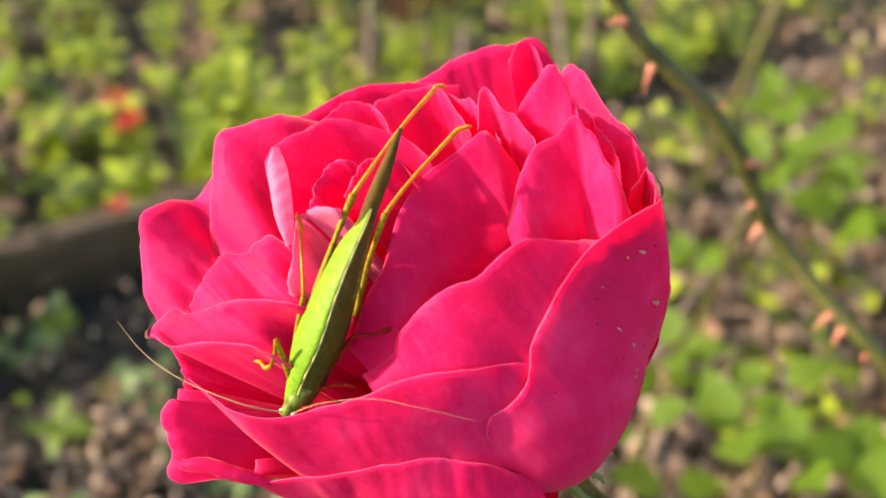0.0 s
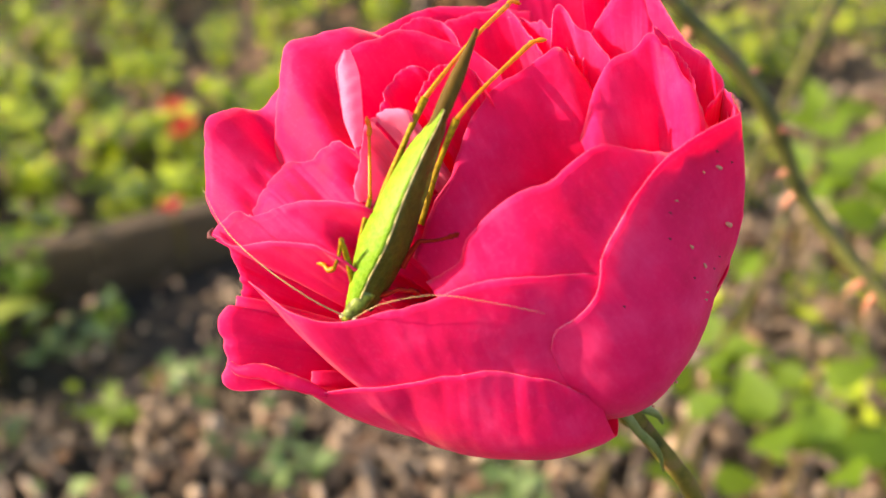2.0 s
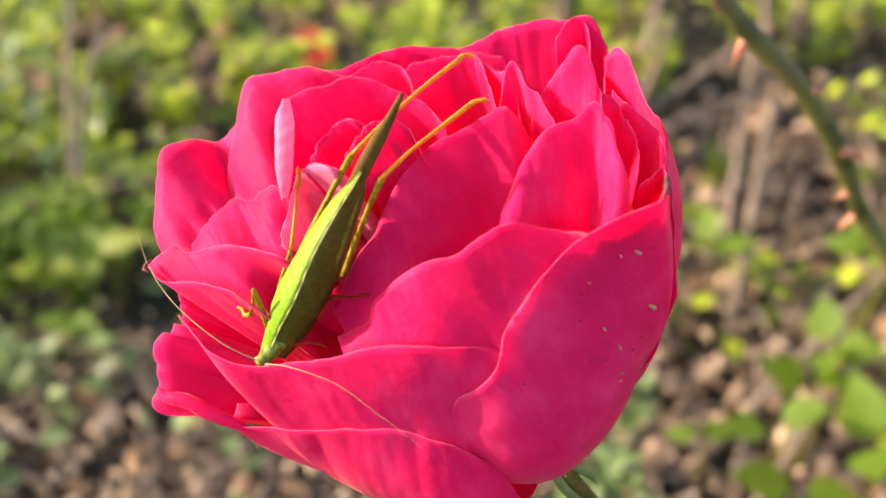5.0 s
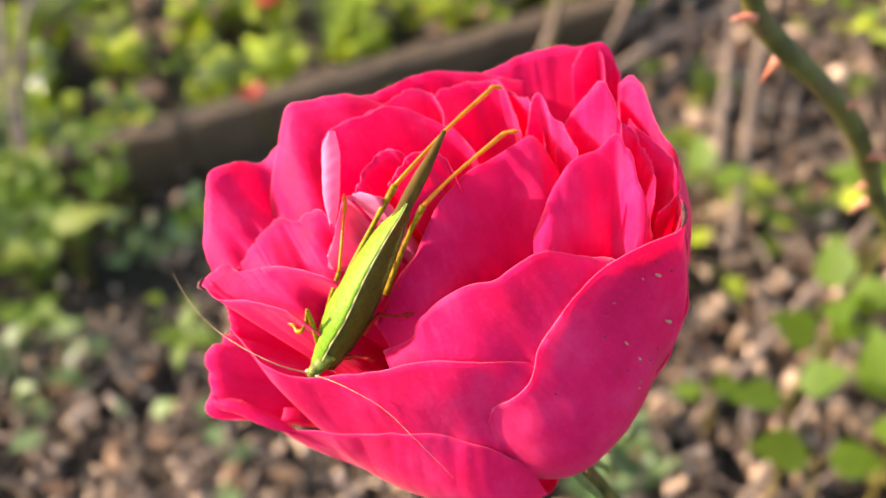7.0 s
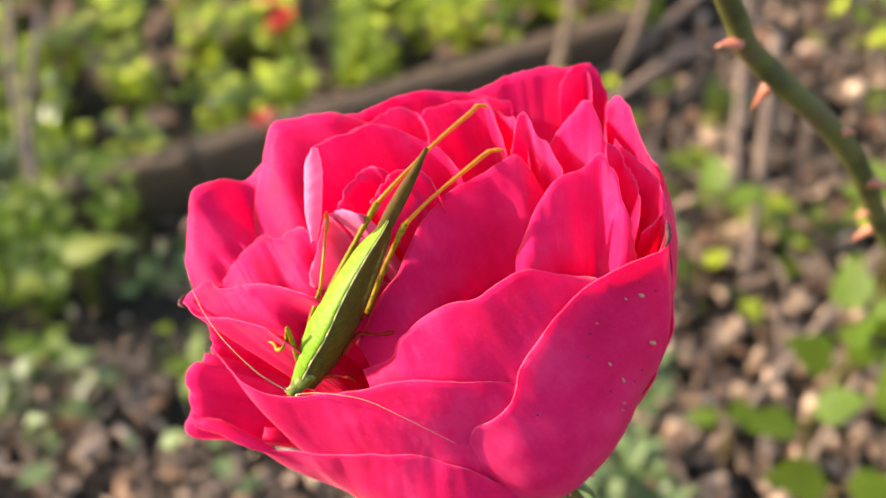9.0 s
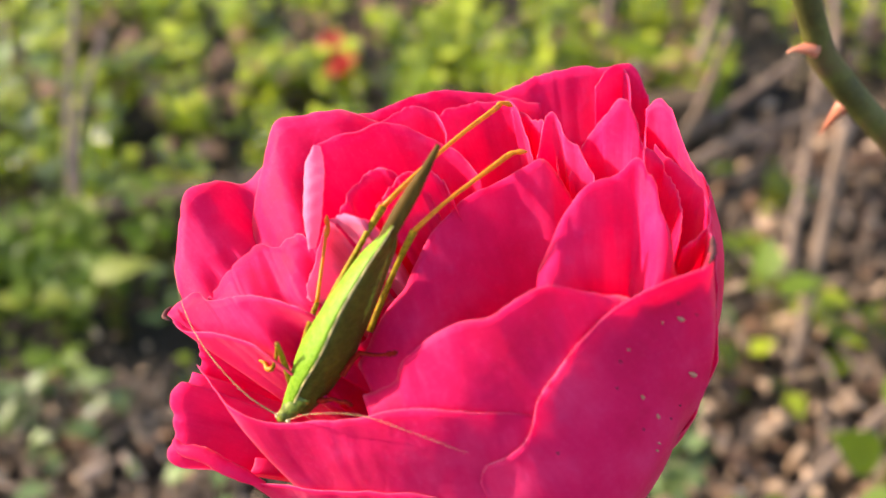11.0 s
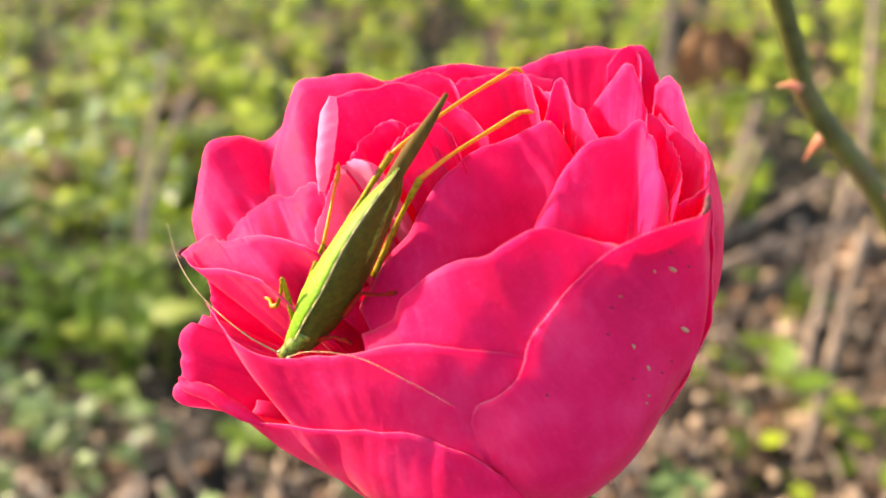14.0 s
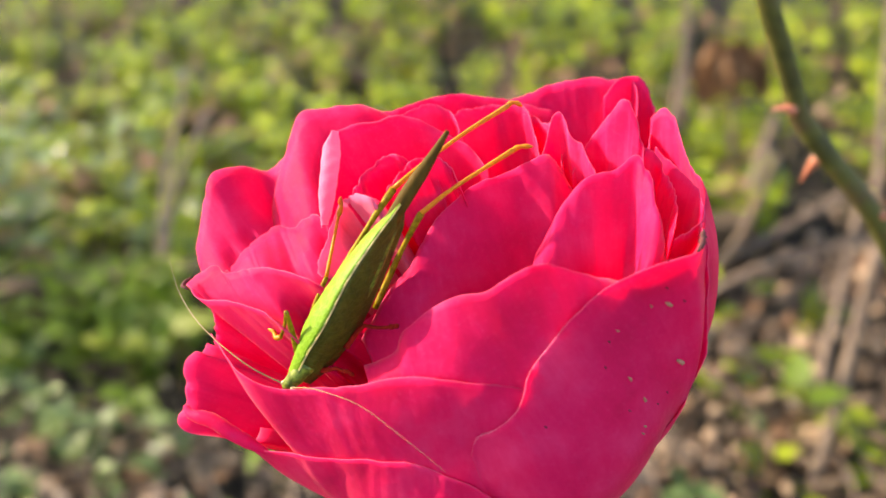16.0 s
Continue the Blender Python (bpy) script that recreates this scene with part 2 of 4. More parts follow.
HINDWING = surface("olive_hind_wing", [(0.3, (0.06, 0.032, 0.005)), (0.7, (0.12, 0.068, 0.011))], 900, 0.65, spec=0.1, bump=0.4, dist=0.0001, stretch=(1, 0.3, 1))
BODY = surface("green_body", [(0.35, (0.025, 0.03, 0.004)), (0.5, (0.09, 0.125, 0.010)), (0.65, (0.22, 0.27, 0.03))], 900, 0.42, bump=0.5, dist=0.0001)
LEG = surface("yellow_green_leg", [(0.3, (0.16, 0.085, 0.005)), (0.5, (0.32, 0.20, 0.008)), (0.7, (0.48, 0.33, 0.016))], 1500, 0.5, bump=0.6, through_light=0.2, spec=0.15, dist=0.0001)
SHIN = surface("amber_leg", [(0.3, (0.62, 0.20, 0.004)), (0.7, (0.80, 0.34, 0.010))], 1200, 0.45, bump=0.3, through_light=0.35, dist=0.00004)
REDLEG = surface("brown_leg", [(0.3, (0.20, 0.008, 0.006)), (0.7, (0.32, 0.022, 0.012))], 1200, 0.7, spec=0.02, bump=0.3, dist=0.00004)
SEAM = surface("pale_seam", [(0.3, (0.48, 0.36, 0.12)), (0.7, (0.62, 0.52, 0.22))], 1200, 0.5, bump=0.2, dist=0.00004)
WITHER = surface("withered_edge", [(0.3, (0.05, 0.012, 0.012)), (0.7, (0.16, 0.03, 0.03))], 1500, 0.8, bump=0.3, dist=0.0001)
FEELER = surface("pale_brown_feeler", [(0.3, (0.35, 0.22, 0.10)), (0.7, (0.5, 0.34, 0.18))], 900, 0.5)
EYE = surface("pale_eye", [(0.3, (0.5, 0.45, 0.25)), (0.7, (0.65, 0.55, 0.3))], 2000, 0.2)
SPECK = surface("cream_speck", [(0.3, (0.42, 0.13, 0.10)), (0.7, (0.55, 0.24, 0.15))], 2000, 0.7)
DARKSPECK = surface("brown_speck", [(0.3, (0.03, 0.008, 0.008)), (0.7, (0.06, 0.015, 0.015))], 2000, 0.8)


# ---- builders ----
def mesh_object(name, verts, faces, mat, parent=None, smooth=True, uvs=None, label=""):
    me = bpy.data.meshes.new(name)
    me.from_pydata([tuple(v) for v in verts], [], faces)
    if uvs is not None:
        lay = me.uv_layers.new(name="UVMap")
        for lp in me.loops:
            lay.data[lp.index].uv = uvs[lp.vertex_index]
    me.polygons.foreach_set("use_smooth", [smooth] * len(me.polygons))
    me.materials.append(mat)
    ob = new(name, me)
    if parent:
        ob.parent = parent
    if label:
        tagged(ob, label)
    return ob


def spline(pts, n):
    """n+1 points of a smooth curve through pts, evenly by length."""
    pts = [Vector(p) for p in pts]
    ext = [pts[0] * 2 - pts[1]] + pts + [pts[-1] * 2 - pts[-2]]
    fine = []
    for i in range(1, len(ext) - 2):
        a, b, c, d = ext[i - 1:i + 3]
        for k in range(24):
            t = k / 24
            fine.append(0.5 * ((2 * b) + (c - a) * t + (2 * a - 5 * b + 4 * c - d) * t * t + (3 * b - a - 3 * c + d) * t ** 3))
    fine.append(pts[-1])
    acc = [0.0]
    for p, q in zip(fine, fine[1:]):
        acc.append(acc[-1] + (q - p).length)
    res, j = [], 0
    for k in range(n + 1):
        want = acc[-1] * k / n
        while j < len(acc) - 2 and acc[j + 1] < want:
            j += 1
        f = (want - acc[j]) / max(acc[j + 1] - acc[j], 1e-12)
        res.append(fine[j].lerp(fine[j + 1], min(max(f, 0), 1)))
    return res


def tube_data(pts, radii, n=10, sides=8, wobble=0.0, seed=0):
    """Verts and faces of a tapered tube along a smooth curve, with closed ends."""
    rnd = random.Random(seed)
    path = spline(pts, n)
    rr = np.interp(np.linspace(0, 1, n + 1), np.linspace(0, 1, len(radii)), radii)
    verts, faces = [], []
    up = Vector((0.13, 0.21, 0.97))
    for i, p in enumerate(path):
        t = (path[min(i + 1, n)] - path[max(i - 1, 0)]).normalized()
        a = t.cross(up)
        a = a.normalized() if a.length > 1e-4 else t.orthogonal().normalized()
        b = t.cross(a)
        for k in range(sides):
            w = 2 * math.pi * k / sides
            r = rr[i] * (1 + wobble * rnd.uniform(-1, 1))
            verts.append(p + a * (r * math.cos(w)) + b * (r * math.sin(w)))
    for i in range(n):
        for k in range(sides):
            q = (k + 1) % sides
            faces.append((i * sides + k, i * sides + q, (i + 1) * sides + q, (i + 1) * sides + k))
    faces.append(tuple(range(sides))[::-1])
    faces.append(tuple(n * sides + k for k in range(sides)))
    return verts, faces


def tube(name, pts, radii, mat, parent=None, n=10, sides=8, wobble=0.0, seed=0, label=""):
    v, f = tube_data(pts, radii, n, sides, wobble, seed)
    return mesh_object(name, v, f, mat, parent, label=label)


def empty(name, m, label="", category="", group="", kind=""):
    ob = new(name)
    ob.matrix_world = m
    return tagged(ob, label, category, group, kind)


def join(parts):
    """One verts/faces pair out of many."""
    V, F = [], []
    for v, f in parts:
        o = len(V)
        V += list(v)
        F += [tuple(i + o for i in q) for q in f]
    return V, F


def leaf_data(origin, along, up, length, width, fold=0.25, droop=0.25, nl=5):
    """A pointed leaf blade with a folded midrib and a drooping tip."""
    along = Vector(along).normalized()
    side = along.cross(Vector(up))
    side = side.normalized() if side.length > 1e-4 else along.orthogonal().normalized()
    nrm = side.cross(along)
    V, F = [], []
    for i in range(nl + 1):
        t = i / nl
        w = width * 0.55 * (math.sin(math.pi * min(1, t ** 0.72)) * (1.1 - 0.35 * t) if 0 < t < 1 else 0.03)
        c = Vector(origin) + along * (length * t) - nrm * (length * droop * t * t)
        for s in (-1, 0, 1):
            V.append(c + side * (s * w) + nrm * (abs(s) * w * fold))
    for i in range(nl):
        for s in (0, 1):
            a = i * 3 + s
            F.append((a, a + 1, a + 4, a + 3))
    return V, F


CENTER = Vector((0.0, 0.1302, 0.4007))     # middle of the bloom
FACE = pose(0, 0, 0, 50)                   # the bloom's own axes: x right, y up the picture plane, z towards the viewer


# ---- the rose ----
rose = empty("rose", Matrix.Translation(CENTER) @ FACE, "full-blown crimson-pink rose bloom on a thorny green stem", "rose")
ROOT = Vector((21.0, -19.7, -21.4))              # millimetres, where the petals meet
AXIS = Vector((-0.33, 0.66, 0.62)).normalized()


def nestle(V, ns, nr, over, gap):
    """Lets a petal lie close beneath the petals that overlap it; the rest of it eases from there to its free rim."""
    trees = [BVHTree.FromPolygons(*sheet) for sheet in over]
    want, held = np.zeros((nr + 1, ns + 1)), np.zeros((nr + 1, ns + 1), bool)
    for j in range(nr + 1):
        for i in range(ns + 1):
            p = V[j * (ns + 1) + i]
            tops = [hit[0].z for hit in (tree.ray_cast(p + Vector((0, 0, 0.06)), Vector((0, 0, -1))) for tree in trees) if hit[0] is not None]
            if j < nr * 0.3:
                held[j, i] = True
            elif tops:
                want[j, i], held[j, i] = min(max(max(tops) - gap - p.z, -0.006), 0.011), True
            elif j == nr:
                held[j, i] = True
    lift = want.copy()
    for _ in range(500):
        mean = np.pad(lift, 1, mode="edge")
        mean = (mean[:-2, 1:-1] + mean[2:, 1:-1] + mean[1:-1, :-2] + mean[1:-1, 2:]) / 4
        lift = np.where(held, want, mean)
    for _ in range(3):
        mean = np.pad(lift, 1, mode="edge")
        lift = np.minimum(lift, (mean[:-2, 1:-1] + mean[2:, 1:-1] + mean[1:-1, :-2] + mean[1:-1, 2:]) / 4)
    for k, p in enumerate(V):
        p.z += lift[k // (ns + 1), k % (ns + 1)]


def petal(rim, bulge, curl=0.6, ruffle=0.3, sag=(0, 0, 0), mat=None, over=(), gap=0.0004):
    """A petal that rises from the root in a hollow curve to a rim drawn through a few points (millimetres)."""
    ns, nr = 72, 30
    edge = spline(rim, ns)
    seed = rim[0][0] * 1.7 + rim[-1][1]
    V, F, UV = [], [], []
    for j in range(nr + 1):
        r = j / nr
        for i in range(ns + 1):
            s = i / ns
            e = edge[i]
            v = e - ROOT
            out = v - AXIS * v.dot(AXIS)
            out = out.normalized() if out.length > 1e-3 else Vector((0, 0, 1))
            tip = e + out * (ruffle * noise.noise(Vector((seed, s * 9, 0))) * 1.6) + v.normalized() * (0.22 * noise.noise(Vector((seed, s * 26, 5))) + 0.5 * noise.noise(Vector((seed, s * 8, 9))) - 0.9 * max(0, noise.noise(Vector((seed, s * 17, 2))) - 0.38))
            q = 0.06 + 0.94 * r
            p = ROOT + (tip - ROOT) * q
            p += out * (bulge * math.sin(math.pi * q ** 0.72) * (0.6 + 0.4 * math.sin(math.pi * s)))
            p += Vector(sag) * (math.sin(math.pi * q ** 0.8) * (1 - 0.85 * s))
            p += out * (curl * max(0, (q - 0.9) / 0.1) ** 2)
            p += out * (0.7 * noise.noise(Vector((seed + s * 5, q * 4, 3.1))) * q)
            p += out * (0.22 * noise.noise(Vector((seed + s * 16, q * 3.0, 7.7))) * q ** 3 + 0.10 * noise.noise(Vector((seed + s * 34, q * 9.0, 1.7))) * q ** 2)
            V.append(p * 0.001)
            UV.append((s, r))
    for j in range(nr):
        for i in range(ns):
            a = j * (ns + 1) + i
            F.append((a, a + 1, a + ns + 2, a + ns + 1))
    if over:
        nestle(V, ns, nr, over, gap)
    ob = mesh_object("petal", V, F, mat or PETAL, rose, uvs=UV)
    mod = ob.modifiers.new("thickness", "SOLIDIFY")
    mod.thickness = 0.00013
    mod.offset = 0
    return V, F


# the outer petals of the front lie close on one another
FRONT = petal([(10.6, -11.1, 4.1), (11.1, -8.7, 5.3), (13.1, -7.3, 6.1), (15.9, -4.7, 6.8), (16.8, -1.6, 7.2), (17.1, 1.7, 7.2), (20.1, 7.0, 7.6), (22.9, 11.2, 7.2), (26.6, 14.3, 6.8), (30.8, 17.0, 6.1), (34.2, 18.8, 4.9), (35.3, 20.5, 1.0), (34.4, 23.2, -5.2)], 12.4, 0.04, 0.24)                  # the broad one that carries specks
LOWEST = petal([(-21.6, -17.6, -1.3), (-15.8, -16.6, 0.3), (-9.5, -15.7, 1.8), (-1.7, -14.2, 3.4), (2.8, -13.9, 3.7), (11.0, -15.3, 2.6), (17.2, -18.2, -1.3)], 12, 0.04, 0.24, (-2, -3, 1))
LOWER = petal([(-28.9, -1.9, 1.8), (-24.7, -4.9, 4.1), (-21.5, -6.3, 5.7), (-15.6, -6.9, 5.7), (-10.6, -5.8, 6.5), (-5.3, -4.4, 7.6), (-0.8, -2.7, 8.4), (6.4, -1.3, 9.2), (12.2, -1.0, 7.6), (17.8, -1.3, 5.7)], 6.4, 0.09, 0.24, (-4.5, -6.5, 1.5), over=(FRONT, LOWEST))
MIDDLE = petal([(-5.5, -2.3, 4.9), (-1.6, 0.1, 6.5), (0.1, 2.9, 7.2), (3.2, 6.9, 8.0), (6.2, 8.8, 8.8), (9.8, 10.1, 9.6), (12.0, 11.8, 9.6), (16.8, 14.8, 9.2), (20.5, 14.2, 6.5), (24.4, 13.8, 3.7), (28.9, 13.6, 1.0)], 5.6, 0.15, 0.32, over=(FRONT, LOWER))
LEFT = petal([(-34.2, 4.3, 2.6), (-30.7, 2.9, 4.1), (-25.8, 3.2, 5.7), (-20.3, 3.0, 7.2), (-16.9, 1.8, 8.0), (-13.3, -0.8, 6.5), (-9.6, -4.3, 1.8)], 5.6, 0.07, 0.24, over=(LOWER,), gap=0.0055)
LEFT_INNER = petal([(-34.6, 4.1, 0.3), (-31.7, 7.2, -0.5), (-29.0, 6.6, 1.0), (-23.4, 8.1, 3.4), (-19.0, 8.5, 4.9), (-13.2, 7.7, 6.5), (-9.3, 3.3, 1.8)], 5.6, 0.07, 0.32, over=(LEFT,), gap=0.0025)
FOLDED = petal([(-29.2, 6.3, -1.3), (-28.0, 10.6, -3.6), (-25.8, 14.2, -6.7), (-21.7, 14.3, -4.4), (-17.8, 16.8, -1.3), (-14.6, 15.4, 0.3)], 4.8, 0.3, 0.4, over=(LEFT_INNER,), gap=0.001)
LEFT_BACK = petal([(-18.7, 12.5, -2.8), (-26.1, 14.2, -9.0), (-26.7, 19.9, -9.0), (-26.4, 26.6, -9.8), (-26.2, 30.4, -10.2), (-25.0, 31.7, -10.4), (-22.4, 32.2, -10.6), (-17.6, 33.3, -11.4), (-12.3, 32.4, -14.5), (-8.4, 30.8, -16.8)], 7.2, 1.6, 0.32, over=(FOLDED,), gap=0.0015)
petal([(-33.7, 3.7, -2.8), (-36.4, 10.9, -4.4), (-36.9, 19.8, -5.9), (-33.8, 22.2, -9.0), (-30.3, 22.7, -12.1), (-25.9, 28.0, -14.5), (-22.2, 27.3, -16.8)], 8, 0.22, 0.4, over=(LEFT_BACK, FOLDED, LEFT_INNER), gap=0.0015)
# the tall petals of the middle, tucked behind the front ones
petal([(12.8, 10.9, 6.5), (16.9, 13.0, 5.7), (21.8, 12.5, 3.7), (26.5, 13.8, 2.2), (30.4, 16.0, 1.8), (33.4, 17.8, 1.8)], 5.6, 0.04, 0.24, over=(FRONT, MIDDLE), gap=0.0010)
petal([(-7.0, 1.0, 1.5), (-4.2, 8.5, 1.5), (-1.3, 14.2, 1.0), (0.5, 19.3, -0.5), (3.8, 23.6, -2.8), (7.7, 26.7, -5.8), (12.4, 29.9, -8.5), (15.5, 26.9, -10.0), (18.0, 21.7, -9.0), (19.5, 15.0, -6.0)], 6.4, 0.07, 0.24, over=(MIDDLE, LOWER), gap=0.0018)
petal([(14.7, 15.8, 1.8), (16.7, 23.1, -0.5), (19.2, 26.9, -2.8), (22.5, 28.9, -4.8), (24.9, 31.3, -5.9), (27.4, 27.5, -3.6), (29.1, 22.7, -0.5), (31.2, 17.6, 1.8)], 5.6, 0.09, 0.24, over=(FRONT, MIDDLE), gap=0.0016)
petal([(-22.7, 31.5, -16.0), (-16.2, 34.1, -18.3), (-12.4, 36.0, -19.9), (-8.7, 38.2, -22.2), (-4.4, 39.0, -23.8), (1.3, 39.4, -25.3), (8.8, 38.7, -26.1)], 8, 0.07, 0.32)
petal([(1.5, 39.0, -26.1), (8.1, 42.9, -27.6), (13.6, 44.5, -28.4), (18.0, 45.2, -29.2), (21.2, 43.7, -28.4), (22.1, 37.8, -24.5)], 8, 0.07, 0.24)
petal([(16.6, 41.8, -26.1), (18.3, 44.9, -28.0), (21.8, 45.2, -29.2), (24.1, 42.1, -29.2), (24.4, 37.9, -26.1), (25.1, 33.0, -21.4)], 8, 0.07, 0.24)
petal([(24.3, 39.0, -24.5), (26.0, 40.3, -23.0), (27.9, 38.5, -21.4), (30.1, 34.7, -19.1), (32.1, 30.6, -16.8), (34.3, 27.7, -12.9), (34.8, 23.4, -8.3), (34.3, 18.6, -2.8)], 16, 0, 0.24)
petal([(26.2, 33.1, -13.7), (29.1, 31.4, -12.9), (32.1, 28.9, -11.4), (34.0, 26.5, -9.0), (34.3, 23.4, -5.9), (31.4, 20.3, -1.3)], 6.4, 0.12, 0.24)
petal([(-30.8, -3.9, -3.6), (-31.4, -5.3, -2.1), (-32.8, -5.4, -2.1), (-33.5, -8.2, -2.1), (-32.3, -12.5, -2.1), (-32.9, -14.6, -1.3), (-30.9, -16.3, -1.3), (-25.6, -16.5, -2.1), (-21.7, -16.2, -2.8), (-20.9, -14.1, -3.6)], 3.2, 1.2, 0.4)
petal([(-34.7, 5.2, -5.2), (-33.7, 1.9, -5.2), (-32.5, -1.3, -5.2), (-31.8, -4.7, -5.9), (-30.1, -8.8, -5.9)], 4.8, 0, 0.16)
petal([(-9.9, -0.6, 1.0), (-7.2, 5.2, -0.9), (-4.9, 9.1, -3.6), (-1.8, 10.9, -5.2), (2.1, 9.8, -5.9), (5.9, 6.5, -5.9)], 4, 0.03, 0.16)
petal([(11.3, 30.2, -9.8), (11.8, 35.0, -10.6), (12.7, 36.0, -10.6), (14.5, 33.9, -9.8), (17.0, 31.3, -9.0), (19.3, 27.5, -7.5), (17.6, 22.5, -4.4)], 4.8, 0.15, 0.24)
petal([(15.7, 27.7, -10.6), (17.4, 32.9, -11.4), (19.6, 36.2, -9.0), (21.7, 38.3, -6.7), (23.8, 35.7, -6.7), (25.3, 32.2, -7.5), (26.2, 28.1, -6.7)], 4.8, 0.12, 0.16)
petal([(25.2, 32.4, -9.8), (27.6, 31.1, -10.6), (29.8, 27.7, -9.8), (31.0, 24.4, -8.3), (31.1, 21.2, -6.7)], 3.2, 0.07, 0.16)
petal([(-13.8, 14.8, 1.8), (-14.8, 17.9, 1.8), (-16.3, 22.5, 0.3), (-16.7, 27.7, -0.5), (-15.2, 29.2, -2.1), (-11.1, 31.3, -5.2), (-7.4, 31.9, -7.5), (-3.5, 30.7, -9.0), (0.4, 29.1, -9.0), (4.3, 26.0, -7.5)], 5.6, 1.2, 0.24)
petal([(-11.7, 18.5, 1.8), (-11.0, 21.1, 2.6), (-10.8, 23.1, 1.0), (-8.4, 25.8, -0.5), (-7.1, 26.6, -0.5), (-4.7, 25.6, -1.3), (-0.6, 23.3, -1.3)], 4.8, 0.15, 0.24)
petal([(-14.7, 8.8, 1.8), (-14.2, 14.1, 2.2), (-13.2, 18.4, 1.4), (-10.4, 20.0, 3.7), (-8.0, 20.1, 5.7), (-6.6, 19.3, 3.4), (-6.4, 18.1, -0.5)], 4.8, 0.15, 0.24, mat=PALEPETAL)
petal([(-6.6, 21.3, 2.6), (-5.6, 23.5, 1.8), (-3.8, 26.0, 1.0), (-0.7, 26.7, -0.5), (2.5, 23.5, -0.5)], 4, 0.15, 0.24)
petal([(-15.3, 30.0, -9.0), (-10.6, 33.4, -11.4), (-8.3, 35.2, -13.7), (-5.5, 35.6, -15.2), (-2.8, 33.7, -13.7), (-1.1, 29.7, -10.6)], 4.8, 0.09, 0.24)
petal([(-5.7, 34.1, -16.8), (-2.4, 36.8, -19.9), (1.9, 37.8, -21.4), (5.3, 37.9, -21.4), (7.8, 34.6, -18.3), (10.3, 30.1, -13.7)], 4.8, 0.09, 0.24)
# two added backing petals that stop sun shining through FRONT and the right of LOWER
petal([(11.4, -11.3, 1.8), (12.0, -8.8, 3.0), (16.6, -5.0, 4.5), (17.5, 1.0, 4.9), (20.7, 6.4, 5.1), (23.8, 10.7, 4.9), (27.3, 13.6, 4.5), (31.4, 16.4, 3.7), (34.0, 18.2, 2.6), (34.7, 20.1, -0.5)], 10.4, 0.03, 0.16)
petal([(-2.5, -11.8, 0.3), (2.0, -7.2, 3.4), (6.5, -2.6, 6.1), (12.2, -2.1, 5.5), (17.9, -2.2, 3.4)], 5.6, 0.03, 0.16)
petal([(34.3, 23.4, -7.5), (36.0, 18.6, -7.5), (36.9, 12.1, -8.3), (37.3, 7.2, -9.0), (36.2, 0.7, -9.8), (33.4, -5.8, -10.6), (29.3, -12.1, -12.1)], 4.8, 0.03, 0.24)
petal([(5.3, 36.6, -21.4), (9.2, 36.0, -19.9), (12.8, 32.6, -15.2), (14.5, 28.4, -9.0)], 4.8, 0.06, 0.16)


def mm(*p):
    return Vector(p) * 0.001


def ribbon(left, right, mat):
    """A turned-back petal margin between two edges."""
    a, b = spline(left, 24), spline(right, 24)
    V, F, UV = [], [], []
    for i in range(25):
        for k in range(7):
            w = k / 6
            V.append(a[i].lerp(b[i], w) + Vector((-0.35, 0.05, 0.7)) * (0.001 * math.sin(math.pi * w)) + Vector((0, 0, 0.00012 * math.sin(i * 1.7 + k))))
            UV.append((i / 24, 0.5 + 0.4 * w))
    for i in range(24):
        for k in range(6):
            q = i * 7 + k
            F.append((q, q + 1, q + 8, q + 7))
    return mesh_object("turned_margin", V, F, mat, rose, uvs=UV)


# rolled and withered petal margins
tube("rolled_margin", [mm(-32.5, -13.2, -0.5), mm(-31.0, -14.1, 0.3), mm(-27.8, -14.2, 0.6), mm(-24.3, -15.5, 0.3), mm(-19.4, -17.5, -1.3)], [0.0004, 0.0010, 0.0011, 0.0010, 0.0005], PETAL, rose, 26, 12, 0.06)
tube("withered_edge", [mm(-34.3, 5.1, 0.4), mm(-34.4, 4.4, 1.8), mm(-34.0, 3.9, 2.9), mm(-33.0, 3.6, 3.2)], [0.0001, 0.0003, 0.0003, 0.0001], WITHER, rose, 10, 7, 0.3)
ribbon([mm(-16.2, 28.4, 0.6), mm(-17.0, 26.2, 1.4), mm(-16.6, 22.8, 2.2), mm(-15.9, 18.7, 3.0), mm(-14.4, 14.9, 3.7)],
       [mm(-15.4, 28.5, 0.6), mm(-14.2, 25.6, 1.8), mm(-13.7, 22.4, 2.7), mm(-13.4, 18.6, 3.4), mm(-13.6, 15.5, 3.8)], PALEPETAL)
rim = [p for p in FRONT[0][-73:]]
tube("withered_edge", [rim[i] for i in (58, 60, 62, 64, 66, 68)], [0.00008, 0.00024, 0.00034, 0.00042, 0.00036, 0.00012], WITHER, rose, 24, 7, 0.35)
tube("petal_margin", [rim[i] for i in range(2, 34, 3)], [0.00003, 0.00006, 0.00005, 0.00007, 0.00003], PALEPETAL, rose, 40, 6, 0.3)


